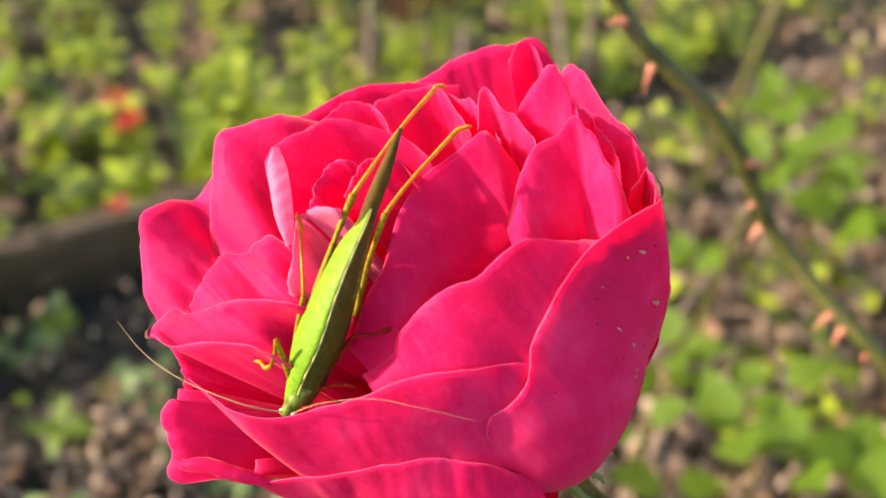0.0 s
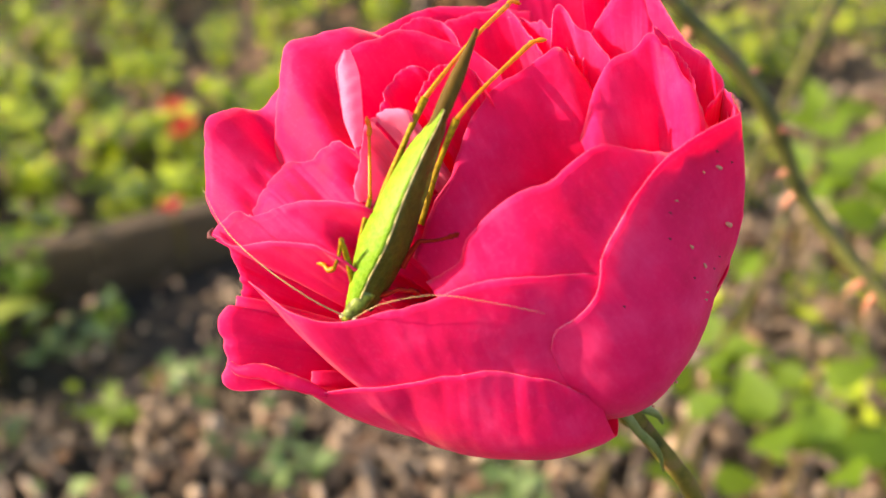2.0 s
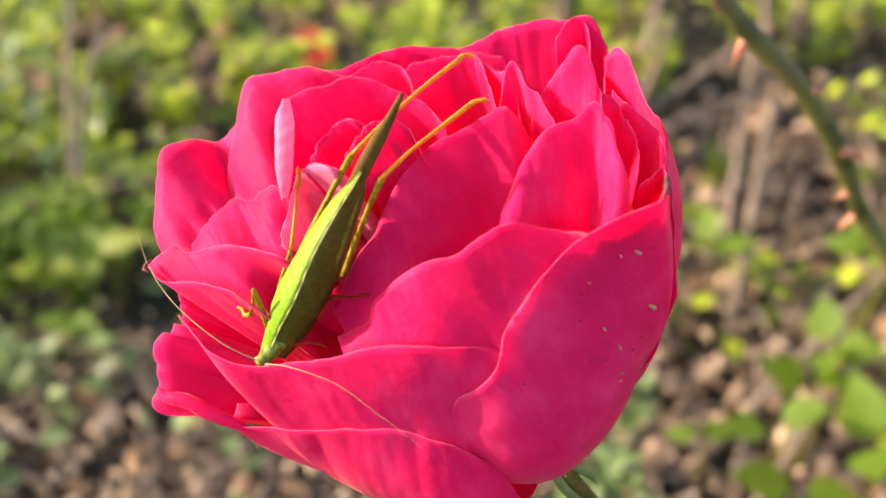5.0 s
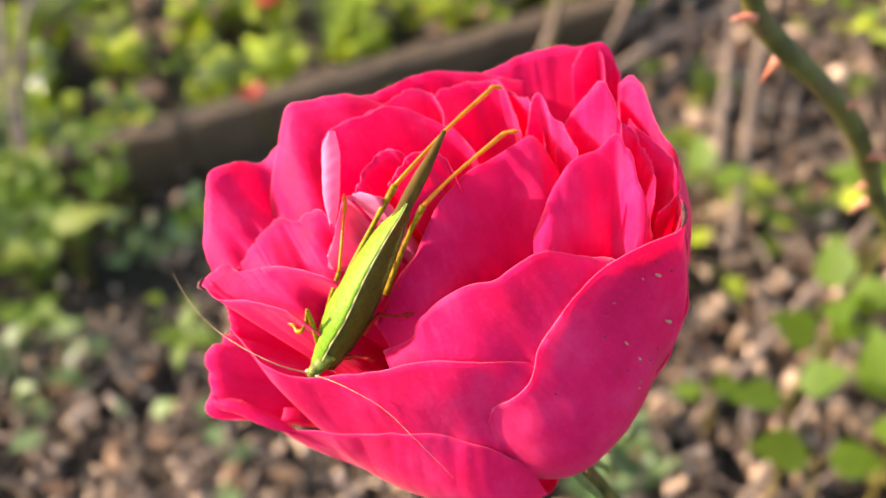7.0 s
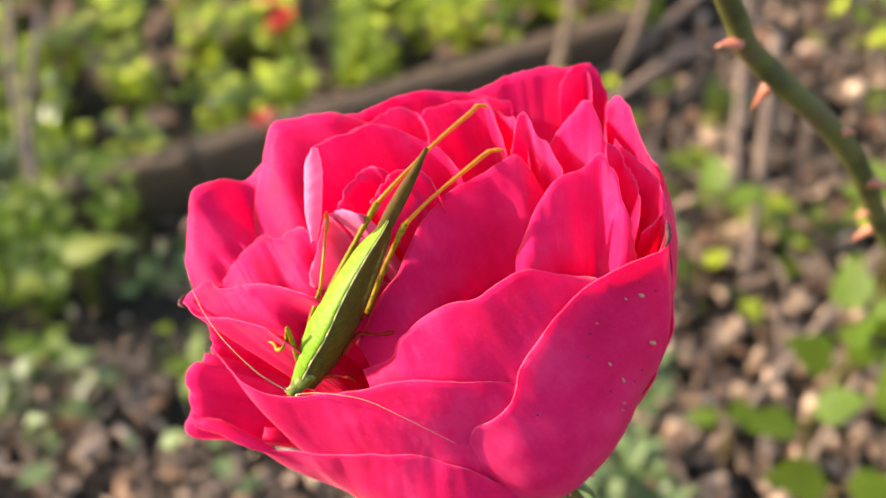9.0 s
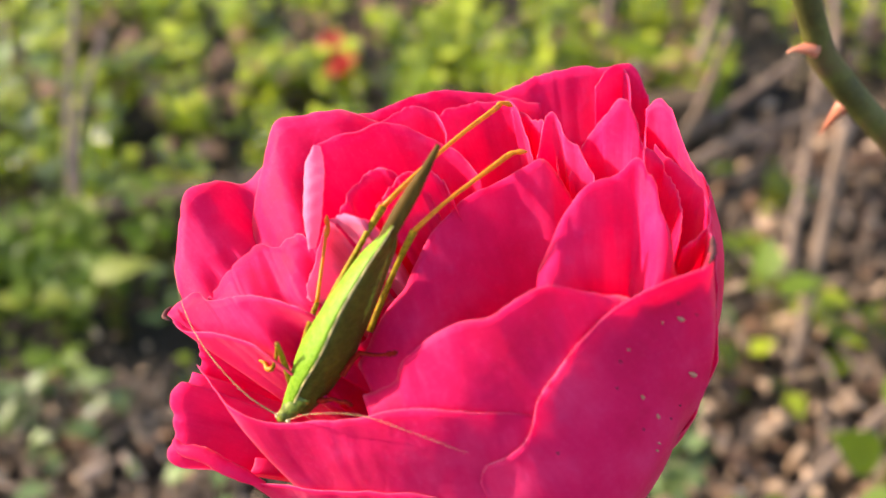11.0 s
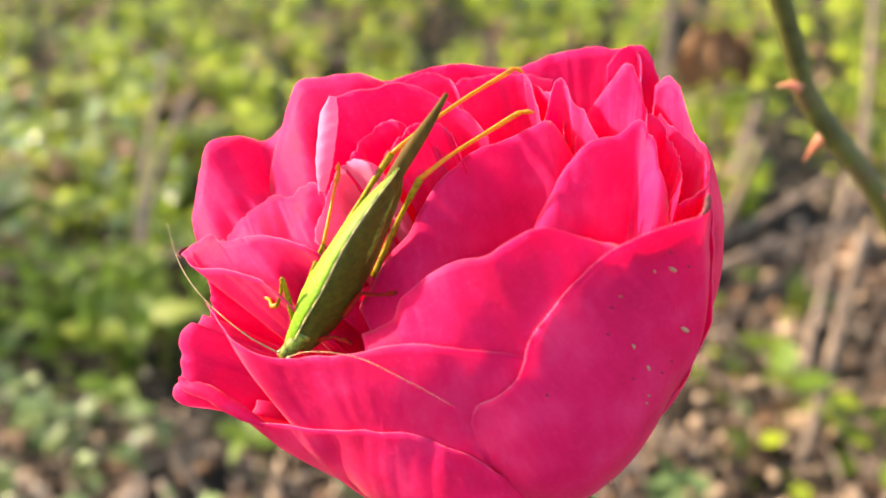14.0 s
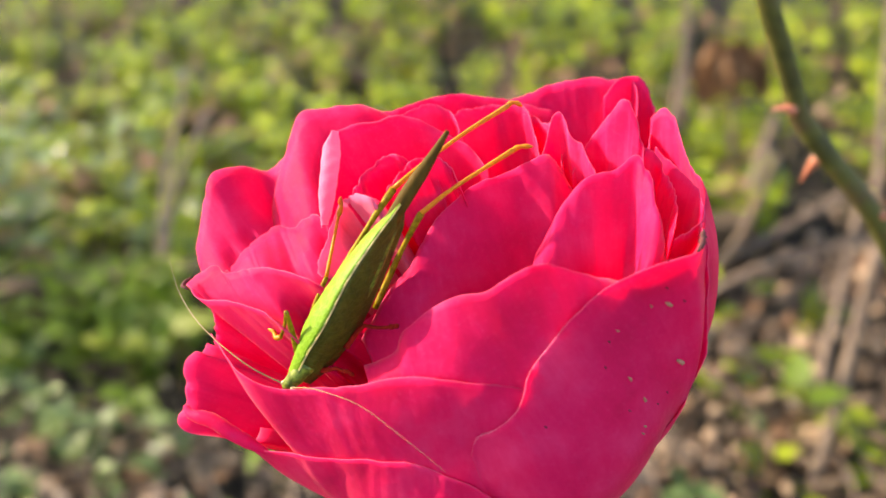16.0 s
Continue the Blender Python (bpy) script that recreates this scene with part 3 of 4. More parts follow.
# receptacle, sepals, stem
tube("receptacle", [mm(20.5, -17.9, -20.4), mm(21.5, -20.9, -21.4), mm(23.0, -23.4, -22.4), mm(25.0, -25.4, -23.9)], [0.002, 0.0024, 0.0020, 0.0014], STEM, rose, 8, 12)
tube("stem", [mm(24.5, -24.9, -23.6), mm(33.5, -36.9, -33.4), mm(45.5, -65.9, -66.4), mm(61.5, -160.9, -151.4), mm(66.5, -300.9, -283.4)], [0.0015, 0.0014, 0.0017, 0.0024, 0.003], STEM, rose, 24, 10, 0.04)


def speck(x, y, z, size, mat, turn=0.5):
    """A crumb stuck to the broad outer petal."""
    spot, nrm, _, _ = BVHTree.FromPolygons(FRONT[0], FRONT[1]).find_nearest(mm(x, y, z))
    if nrm.z < 0:
        nrm = -nrm
    a = nrm.cross(Vector((math.sin(turn), math.cos(turn), 0.1))).normalized()
    b = nrm.cross(a)
    c = spot + nrm * 0.0002
    tube("speck", [c - a * size, c - a * size * 0.4 + nrm * size * 0.2, c + a * size * 0.4 + nrm * size * 0.15, c + a * size], [size * 0.25, size * 0.5, size * 0.45, size * 0.2], mat, rose, 6, 6)


for x, y, z, s, a in ((31.8, 12.7, 1.7, 0.55, 0.4), (34.8, 4.8, -3.2, 0.7, 0.5), (29.6, -0.3, -2.0, 0.4, 1.2), (27.8, 2.2, 0.2, 0.38, 0.9), (26.4, 8.0, 3.7, 0.25, 0.2),
                      (29.4, -3.6, -3.6, 0.3, 0.4), (29.3, -4.6, -3.8, 0.3, 0.6), (29.9, 11.9, 2.8, 0.25, 1.0), (26.0, -15.0, -8.0, 0.5, 1.3),
                      (22.0, -16.0, -8.0, 0.5, 1.2), (30.0, -12.0, -8.0, 0.3, 0.4), (27.0, -16.5, -9.0, 0.35, 1.2)):
    speck(x, y, z, s * 0.001, SPECK, a)
for x, y, z in ((25.6, 6.5, 3.9), (25.4, 3.2, 3.0), (32.8, -1.0, -3.0), (34.0, 0.5, -4.0), (28.0, -1.8, -1.0), (33.6, 13.4, 1.0), (30.6, 15.4, 2.0), (19.0, -5.0, 3.0)):
    speck(x, y, z, 0.0002, DARKSPECK)


# narrow sepals bent back along the stem
for pts in ((mm(21.5, -22.0, -19.0), mm(24.0, -25.5, -20.5), mm(27.5, -29.5, -24.0), mm(29.0, -33.5, -28.0)), (mm(20.0, -21.0, -18.0), mm(18.5, -24.2, -17.0), mm(15.5, -24.8, -16.0)), (mm(22.0, -22.0, -22.0), mm(27.0, -23.5, -23.0), mm(28.5, -25.5, -25.0))):
    tube("sepal", pts, [0.0008, 0.0007, 0.0002], SEPAL, rose, 10, 7, 0.1)


# ---- the bush-cricket ----
HUB = Vector((-9.0, 5.7, 3.4)) * 0.001
cricket = empty("bush_cricket", Matrix.Translation(CENTER) @ FACE @ Matrix.Translation(HUB), "slender green bush-cricket with folded leaf-like wings", "insect")


def at(x, y, z):
    return Vector((x, y, z)) * 0.001 - HUB


def tegmen(ridge, edge, bow, mat):
    """A folded fore wing between its ridge and its lower edge."""
    a, b = spline([at(*p) for p in ridge], 30), spline([at(*p) for p in edge], 30)
    V, F, UV = [], [], []
    nw = 10
    for i in range(31):
        for k in range(nw + 1):
            w = k / nw
            p = a[i].lerp(b[i], w) + Vector(bow) * (0.001 * 4 * w * (1 - w) * math.sin(math.pi * min(1, 0.08 + i / 31)))
            p.z += 0.00012 * math.sin(i * 2.1 + k * 1.3)
            V.append(p)
            UV.append((w, i / 30))
    for i in range(30):
        for k in range(nw):
            q = i * (nw + 1) + k
            F.append((q, q + 1, q + nw + 2, q + nw + 1))
    ob = mesh_object("fore_wing", V, F, mat, cricket, uvs=UV)
    mod = ob.modifiers.new("thickness", "SOLIDIFY")
    mod.thickness = 0.0002
    return ob


tegmen([(-14.2, -5.2, 5.6), (-12.3, -1.5, 7.5), (-9.9, 2.6, 9.4), (-7.2, 9.0, 10.7), (-4.7, 14.6, 10.0), (-3.3, 17.4, 9.4), (-2.5, 19.5, 8.5)], [(-15.7, -5.5, 4.5), (-15.1, -2.4, 4.5), (-13.9, 3.1, 4.5), (-11.2, 8.5, 4.5), (-7.5, 14.7, 5.3), (-4.6, 17.8, 6.8), (-3.1, 19.5, 7.7)], (-0.5, 0.2, 0.9), WING)
# the right wing, green too, wears the darkened colour for its shaded side
tegmen([(-14.2, -5.2, 5.6), (-12.3, -1.5, 7.5), (-9.9, 2.6, 9.4), (-7.2, 9.0, 10.7), (-4.7, 14.6, 10.0), (-3.3, 17.4, 9.4), (-2.5, 19.5, 8.5)], [(-12.5, -6.0, 4.2), (-10.4, -3.2, 2.9), (-7.9, 1.6, 1.8), (-5.8, 7.9, 2.0), (-3.7, 14.4, 3.4), (-2.5, 17.4, 5.7), (-2.4, 19.4, 7.5)], (0.9, -0.3, 0.7), SHADEWING)
tube("hind_wing", [at(-4.8, 15.3, 6.5), at(-3.3, 18.3, 7.5), at(-1.8, 21.7, 7.5), at(-0.1, 25.6, 6.9), at(1.1, 28.6, 6.5), at(1.6, 29.8, 6.5)], [0.0012, 0.0010, 0.00105, 0.00095, 0.0006, 0.0003], HINDWING, cricket, 24, 10)
tube("wing_vein", [at(-14.15, -5.2, 5.75), at(-12.25, -1.5, 7.65), at(-9.85, 2.6, 9.5), at(-7.15, 9.0, 10.8), at(-4.65, 14.6, 10.1), at(-3.25, 17.4, 9.5), at(-2.45, 19.5, 8.6)], [0.00012, 0.00012, 0.0001, 0.00007], SEAM, cricket, 24, 6)
tube("abdomen", [at(-12.6, -2.3, 4.1), at(-9.7, 2.9, 4.9), at(-6.7, 9.5, 5.7), at(-3.7, 16.7, 6.5)], [0.0015, 0.0019, 0.0017, 0.0008], BODY, cricket, 14, 12)
tube("pronotum", [at(-15.1, -6.0, 4.5), at(-14.4, -5.2, 4.9), at(-13.6, -4.1, 5.1), at(-12.9, -3.0, 5.3)], [0.0010, 0.0012, 0.0013, 0.0014], BODY, cricket, 10, 12)
head = tube("head", [at(-16.1, -7.3, 3.7), at(-15.7, -6.8, 4.3), at(-15.2, -6.2, 4.6), at(-14.6, -5.5, 4.8)], [0.0004, 0.0008, 0.0010, 0.0010], BODY, cricket, 10, 12)
tube("eye", [at(-16.5, -6.8, 4.4), at(-16.2, -6.4, 4.7), at(-15.9, -6.0, 4.8)], [0.00012, 0.0004, 0.00012], EYE, head, 6, 8)
tube("eye", [at(-14.8, -7.1, 4.9), at(-14.5, -6.8, 5.2), at(-14.3, -6.5, 5.2)], [0.00012, 0.0004, 0.00012], EYE, head, 6, 8)
leg = tube("hind_leg", [at(-12.6, 4.5, 4.1), at(-9.7, 11.8, 4.1), at(-7.2, 17.6, 4.1), at(-5.3, 21.6, 3.7)], [0.0007, 0.0006, 0.00036, 0.00055], LEG, cricket, 12, 8)
tube("shin", [at(-5.3, 21.6, 3.7), at(-2.6, 25.6, 1.0), at(1.2, 31.1, -4.4), at(5.4, 36.2, -9.8)], [0.00038, 0.00028, 0.00030, 0.00040], SHIN, leg, 14, 7)
tube("foot", [at(5.2, 36.0, -9.8), at(5.7, 36.7, -10.2), at(6.5, 36.8, -10.6), at(7.2, 36.5, -11.0)], [0.0003, 0.00042, 0.00028, 0.0004, 0.0001], SHIN, leg, 10, 7)
leg = tube("hind_leg", [at(-6.3, 5.3, 0.6), at(-4.4, 11.5, 1.0), at(-2.7, 15.8, 2.0), at(-1.3, 18.9, 2.7)], [0.00045, 0.00045, 0.00036, 0.00052], LEG, cricket, 12, 8)
tube("shin", [at(-1.3, 18.9, 2.7), at(1.4, 22.4, 0.6), at(4.5, 25.8, -2.1), at(8.1, 29.5, -4.8)], [0.00038, 0.00028, 0.00030, 0.00040], SHIN, leg, 14, 7)
tube("foot", [at(7.9, 29.3, -4.8), at(8.7, 30.0, -5.0), at(9.7, 30.3, -5.2), at(10.7, 30.4, -5.4)], [0.0003, 0.00042, 0.00028, 0.0004, 0.0001], SHIN, leg, 10, 7)
leg = tube("middle_leg", [at(-14.1, 1.5, 4.1), at(-13.3, 5.3, 4.5), at(-12.5, 8.6, 4.5)], [0.00047, 0.00039, 0.00031], LEG, cricket, 12, 8)
tube("shin", [at(-12.5, 8.6, 4.5), at(-12.6, 12.6, 3.7), at(-12.8, 17.1, 2.6)], [0.00027, 0.00023, 0.00023], SHIN, leg, 14, 7)
tube("foot", [at(-12.8, 16.9, 2.6), at(-12.8, 18.2, 2.2), at(-13.1, 18.9, 2.0), at(-13.2, 19.6, 1.8)], [0.0003, 0.00042, 0.00028, 0.0004, 0.0001], SHIN, leg, 10, 7)
leg = tube("middle_leg", [at(-8.5, -0.3, 3.7), at(-7.4, 1.6, 4.1), at(-6.1, 3.1, 4.9)], [0.00047, 0.00039, 0.00031], REDLEG, cricket, 12, 8)
tube("shin", [at(-6.1, 3.1, 4.9), at(-4.0, 3.2, 5.7), at(-2.1, 3.6, 6.1)], [0.00027, 0.00023, 0.00023], REDLEG, leg, 14, 7)
tube("foot", [at(-2.3, 3.6, 6.1), at(-1.5, 3.8, 6.2), at(-0.9, 4.1, 6.4)], [0.0003, 0.00042, 0.00028, 0.0004, 0.0001], REDLEG, leg, 10, 7)
leg = tube("fore_leg", [at(-14.7, -2.2, 4.9), at(-15.1, 0.9, 7.2), at(-15.5, 3.5, 9.3)], [0.00047, 0.00039, 0.00031], LEG, cricket, 12, 8)
tube("shin", [at(-15.5, 3.5, 9.3), at(-16.1, 1.5, 7.6), at(-17.0, -0.3, 6.1)], [0.00027, 0.00023, 0.00023], LEG, leg, 14, 7)
tube("foot", [at(-16.9, -0.2, 6.1), at(-17.8, -0.5, 5.7), at(-18.6, 0.3, 5.1), at(-19.7, 0.5, 4.8)], [0.0003, 0.00042, 0.00028, 0.0004, 0.0001], SHIN, leg, 10, 7)
leg = tube("fore_leg", [at(-11.2, -3.8, 4.1), at(-10.3, -3.6, 4.9), at(-9.5, -3.3, 5.7)], [0.00047, 0.00039, 0.00031], REDLEG, cricket, 12, 8)
tube("shin", [at(-9.5, -3.3, 5.7), at(-8.5, -3.0, 6.1), at(-7.5, -3.2, 6.1)], [0.00027, 0.00023, 0.00023], REDLEG, leg, 14, 7)
tube("foot", [at(-7.5, -3.2, 6.1), at(-6.9, -3.1, 6.1), at(-6.1, -3.6, 5.7)], [0.00025, 0.00032, 0.00022, 0.0003, 0.0001], REDLEG, leg, 10, 7)
antenna_a = tube("antenna", [at(-15.5, -6.7, 4.8), at(-20.7, -4.9, 7.2), at(-28.1, -1.8, 6.5), at(-34.3, 1.6, 3.4), at(-39.0, 6.0, 0.3)], [0.0001, 0.00007, 0.00005, 0.00002], FEELER, cricket, 30, 6)
antenna_b = tube("antenna", [at(-14.7, -6.7, 5.3), at(-10.3, -5.0, 8.4), at(-3.7, -4.4, 9.9), at(2.7, -5.7, 10.7), at(9.7, -7.8, 10.3)], [0.00007, 0.00004, 0.00003, 0.000015], FEELER, cricket, 30, 6)
FEELER_A, FEELER_B = at(-15.5, -6.7, 4.8), at(-14.7, -6.7, 5.3)


# ---- ground ----
def ground_sheet():
    n = 120
    V, F = [], []
    for j in range(n + 1):
        for i in range(n + 1):
            u, v = 2 * i / n - 1, 2 * j / n - 1
            x, y = 60 * u ** 5 + 0.9 * u, 60 * v ** 5 + 0.9 * v + 0.6
            z = 0.012 * noise.noise(Vector((x * 9, y * 9, 0))) + 0.005 * noise.noise(Vector((x * 40, y * 40, 1))) if abs(u) < 0.6 and abs(v) < 0.6 else 0.0
            V.append((x, y, z - 0.01))
    for j in range(n):
        for i in range(n):
            a = j * (n + 1) + i
            F.append((a, a + 1, a + n + 2, a + n + 1))
    return tagged(mesh_object("ground", V, F, SOIL), "dark garden soil with crumbs and litter", "ground", kind="structure")


ground_sheet()
EDGE_A, EDGE_B = Vector((-0.85, 0.318, 0)), Vector((0.02, 0.716, 0))      # the line of the bed's timber edging


def beyond(x, y):
    """How far a place lies beyond the timber edging."""
    d = (EDGE_B - EDGE_A).normalized()
    return d.x * (y - EDGE_A.y) - d.y * (x - EDGE_A.x)


def edging():
    """Boards set on edge, end to end, with a peg at each joint."""
    d = (EDGE_B - EDGE_A).normalized()
    nrm = Vector((-d.y, d.x, 0))
    root = empty("timber_edging", Matrix.Translation(EDGE_A), "dark weathered timber boards edging the bed", "edging")
    prof = [(-0.010, -0.02), (-0.011, 0.034), (-0.008, 0.038), (0.008, 0.038), (0.011, 0.034), (0.010, -0.02)]
    m, n = len(prof), 20
    whole = (EDGE_B - EDGE_A).length
    for lo, hi, seed in ((0.0, 0.318, 1), (0.322, 0.655, 2), (0.659, 1.0, 3)):
        V, F = [], []
        for i in range(n + 1):
            p = d * (whole * (lo + (hi - lo) * i / n))
            for k, (a, b) in enumerate(prof):
                w = 0.002 * noise.noise(Vector((i * 0.6, k * 2.0, seed)))
                V.append(p + nrm * (a + w) + Vector((0, 0, b + w)))
        for i in range(n):
            for k in range(m):
                q = (k + 1) % m
                F.append((i * m + k, i * m + q, (i + 1) * m + q, (i + 1) * m + k))
        F += [tuple(range(m)), tuple(n * m + k for k in range(m))[::-1]]
        mesh_object("board", V, F, TIMBER, root, smooth=False)


edging()


def chips():
    rnd = random.Random(3)
    parts = []
    ico = [(0, 0, 1), (0.9, 0, 0.3), (0.28, 0.85, 0.3), (-0.72, 0.53, 0.3), (-0.72, -0.53, 0.3), (0.28, -0.85, 0.3),
           (0.72, 0.53, -0.3), (-0.28, 0.85, -0.3), (-0.9, 0, -0.3), (-0.28, -0.85, -0.3), (0.72, -0.53, -0.3), (0, 0, -1)]
    tri = [(0, 1, 2), (0, 2, 3), (0, 3, 4), (0, 4, 5), (0, 5, 1), (1, 6, 2), (2, 6, 7), (2, 7, 3), (3, 7, 8), (3, 8, 4), (4, 8, 9), (4, 9, 5),
           (5, 9, 10), (5, 10, 1), (1, 10, 6), (11, 7, 6), (11, 8, 7), (11, 9, 8), (11, 10, 9), (11, 6, 10)]
    while len(parts) < 12500:
        x, y = rnd.uniform(-0.75, 0.6), rnd.uniform(0.1, 1.15)
        side = beyond(x, y)
        if side > -0.01 and rnd.random() < 0.82 or side > -0.13 and x < -0.12 and rnd.random() < 0.8:
            continue
        s = 0.0018 + 0.005 * rnd.random() ** 2 + (0.006 * rnd.random() if rnd.random() < 0.10 else 0)
        if side > -0.16 and x < -0.12:
            s = min(s, 0.004)
        m = Matrix.LocRotScale((x, y, rnd.uniform(0, 0.006)), Euler([rnd.uniform(0, 6.3) for _ in range(3)]),
                               (s * rnd.choice((0.8, 1.0, 1.5, 2.6)), s * rnd.uniform(0.5, 1.1), s * rnd.uniform(0.3, 0.8)))
        parts.append(([m @ Vector(v) for v in ico], tri))
    V, F = join(parts)
    tagged(mesh_object("mulch", V, F, CHIP), "brown and grey bark chips and crumbs on the soil", "mulch", kind="stuff")


chips()


def litter():
    """Fine dry sticks and curled dead leaves that lie all over the bed."""
    rnd = random.Random(21)
    sticks, leaves = [], []
    while len(sticks) < 900:
        x, y = rnd.uniform(-0.7, 0.6), rnd.uniform(0.15, 1.1)
        if beyond(x, y) > (-0.12 if x < -0.12 else -0.02) or x < -0.1 and rnd.random() < 0.5:
            continue
        a, ln = rnd.uniform(0, 6.3), rnd.uniform(0.015, 0.06)
        d = Vector((math.cos(a), math.sin(a), 0)) * ln
        o = Vector((x, y, rnd.uniform(0.002, 0.01)))
        side = Vector((-d.y, d.x, 0)) * rnd.uniform(-0.3, 0.3)
        r = rnd.uniform(0.0007, 0.002)
        sticks.append(tube_data([o, o + d * 0.5 + side + Vector((0, 0, rnd.uniform(0, 0.012))), o + d + Vector((0, 0, rnd.uniform(0, 0.014)))], [r, r * 0.9, r * 0.6], 5, 5))
    while len(leaves) < 800:
        x, y = rnd.uniform(-0.7, 0.6), rnd.uniform(0.15, 1.1)
        if beyond(x, y) > (-0.12 if x < -0.12 else -0.02):
            continue
        a, ln = rnd.uniform(0, 6.3), rnd.uniform(0.008, 0.022)
        leaves.append(leaf_data((x, y, rnd.uniform(0.004, 0.012)), (math.cos(a), math.sin(a), rnd.uniform(-0.2, 0.5)), (rnd.uniform(-0.5, 0.5), rnd.uniform(-0.5, 0.5), 1), ln, ln * rnd.uniform(0.4, 0.8), rnd.uniform(0.2, 0.7), rnd.uniform(0.1, 0.6), 4))
    tagged(mesh_object("litter", *join(sticks), TWIG), "fine dry sticks strewn over the mulch", "litter", kind="stuff")
    tagged(mesh_object("fallen_leaves", *join(leaves), DRYLEAF), "small curled brown dead leaves on the mulch", "litter", kind="stuff")


litter()


def cover(name, count, where, size, mat, label, height, seed):
    """Low plants that nobody could count: many small upturned leaves."""
    rnd = random.Random(seed)
    parts = []
    while len(parts) < count:
        x, y = where(rnd)
        if noise.noise(Vector((x * 24, y * 24, seed))) < 0.03 + 0.28 * noise.noise(Vector((x * 5, y * 5, seed + 3))):
            continue
        z = rnd.uniform(0.0, height) ** 1.0
        a = rnd.uniform(0, 6.3)
        tilt = rnd.uniform(0.1, 1.0)
        along = Vector((math.cos(a), math.sin(a), tilt))
        ln = rnd.uniform(*size)
        parts.append(leaf_data((x, y, z), along, (0, 0, 1), ln, ln * rnd.uniform(0.5, 0.9), 0.2, 0.3, 3))
    V, F = join(parts)
    return tagged(mesh_object(name, V, F, mat), label, "ground cover", kind="stuff")


def far_side(rnd):
    while True:
        x, y = rnd.gauss(-0.35, 0.5), rnd.uniform(0.2, 0.75) + abs(rnd.gauss(0, 0.42))
        if beyond(x, y) > 0.02:
            return x, y


def near_side(rnd):
    while True:
        x, y = rnd.uniform(-0.9, 0.8), rnd.uniform(0.2, 1.3)
        if beyond(x, y) < (-0.13 if x < -0.15 else -0.02) and noise.noise(Vector((x * 7, y * 7, 8))) > 0.05 and (x > -0.1 or rnd.random() < 0.28):
            return x, y


cover("clover", 21000, far_side, (0.006, 0.018), LEAF, "bright green low clover and weeds beyond the edging", 0.035, 5)


def left_weeds(rnd):
    t, off = rnd.uniform(0.02, 0.56), 0.03 + abs(rnd.gauss(0, 0.05))
    d = EDGE_B - EDGE_A
    q = EDGE_A + d * t
    n = Vector((-d.y, d.x, 0)).normalized()
    return q.x + n.x * off, q.y + n.y * off


def edge_weeds(rnd):
    t, off = rnd.uniform(0.40, 0.61), -0.016 - abs(rnd.gauss(0, 0.035))
    d = EDGE_B - EDGE_A
    q = EDGE_A + d * t
    n = Vector((-d.y, d.x, 0)).normalized()
    return q.x + n.x * off, q.y + n.y * off


cover("tall_weeds", 1200, left_weeds, (0.010, 0.022), SAGELEAF, "leafy sage-green weeds standing behind the edging", 0.13, 9)
cover("edge_weeds", 430, edge_weeds, (0.008, 0.015), ROSELEAF, "small dark green weeds at the foot of the edging", 0.07, 10)


def front_weeds(rnd):
    return -0.36 + rnd.gauss(0, 0.075), 0.405 + rnd.gauss(0, 0.04)


def bed_weeds(rnd):
    while True:
        x, y = rnd.uniform(-0.42, 0.05), rnd.uniform(0.24, 0.60)
        if beyond(x, y) < -0.06 and noise.noise(Vector((x * 17, y * 17, 2.5))) > 0.12:
            return x, y


cover("front_weeds", 120, front_weeds, (0.010, 0.020), SAGELEAF, "small sage-green leafy weeds on the bed before the edging", 0.04, 11)
cover("bed_weeds", 330, bed_weeds, (0.008, 0.016), SAGELEAF, "small sage-green weeds sprouting through the mulch", 0.022, 12)
cover("seedlings", 800, near_side, (0.010, 0.022), LEAF, "scattered small green weeds on the bed", 0.03, 6)


def withered_cover():
    """Dead leaves and bleached stalks that stick up among the clover."""
    rnd = random.Random(33)
    leaves, stalks = [], []
    while len(leaves) < 1500:
        x, y = far_side(rnd)
        if noise.noise(Vector((x * 9, y * 9, 14))) < -0.05:
            continue
        a, ln = rnd.uniform(0, 6.3), rnd.uniform(0.009, 0.022)
        leaves.append(leaf_data((x, y, rnd.uniform(0.015, 0.038)), (math.cos(a), math.sin(a), rnd.uniform(-0.3, 0.6)), (rnd.uniform(-0.5, 0.5), rnd.uniform(-0.5, 0.5), 1), ln, ln * rnd.uniform(0.4, 0.8), 0.4, 0.4, 3))
    while len(stalks) < 260:
        x, y = far_side(rnd)
        h, lean = rnd.uniform(0.03, 0.085), Vector((rnd.gauss(0, 0.025), rnd.gauss(0, 0.025), 0))
        o, r = Vector((x, y, 0)), rnd.uniform(0.0006, 0.0015)
        stalks.append(tube_data([o, o + lean * 0.4 + Vector((0, 0, h * 0.6)), o + lean + Vector((0, 0, h))], [r, r * 0.8, r * 0.4], 5, 5))
    tagged(mesh_object("dead_leaves", *join(leaves), DRYLEAF), "curled brown dead leaves among the clover", "litter", kind="stuff")
    tagged(mesh_object("dry_stalks", *join(stalks), STRAW), "bleached dry stalks standing among the clover", "dry grass", kind="stuff")


withered_cover()


# ---- thorny cane beside the bloom ----
cane = empty("thorny_cane", pose(0.20, 0.25, 0), "leafless green rose cane with red-brown thorns", "rose cane")


def on_cane(x, y, z):
    return Vector((x - 0.20, y - 0.25, z))


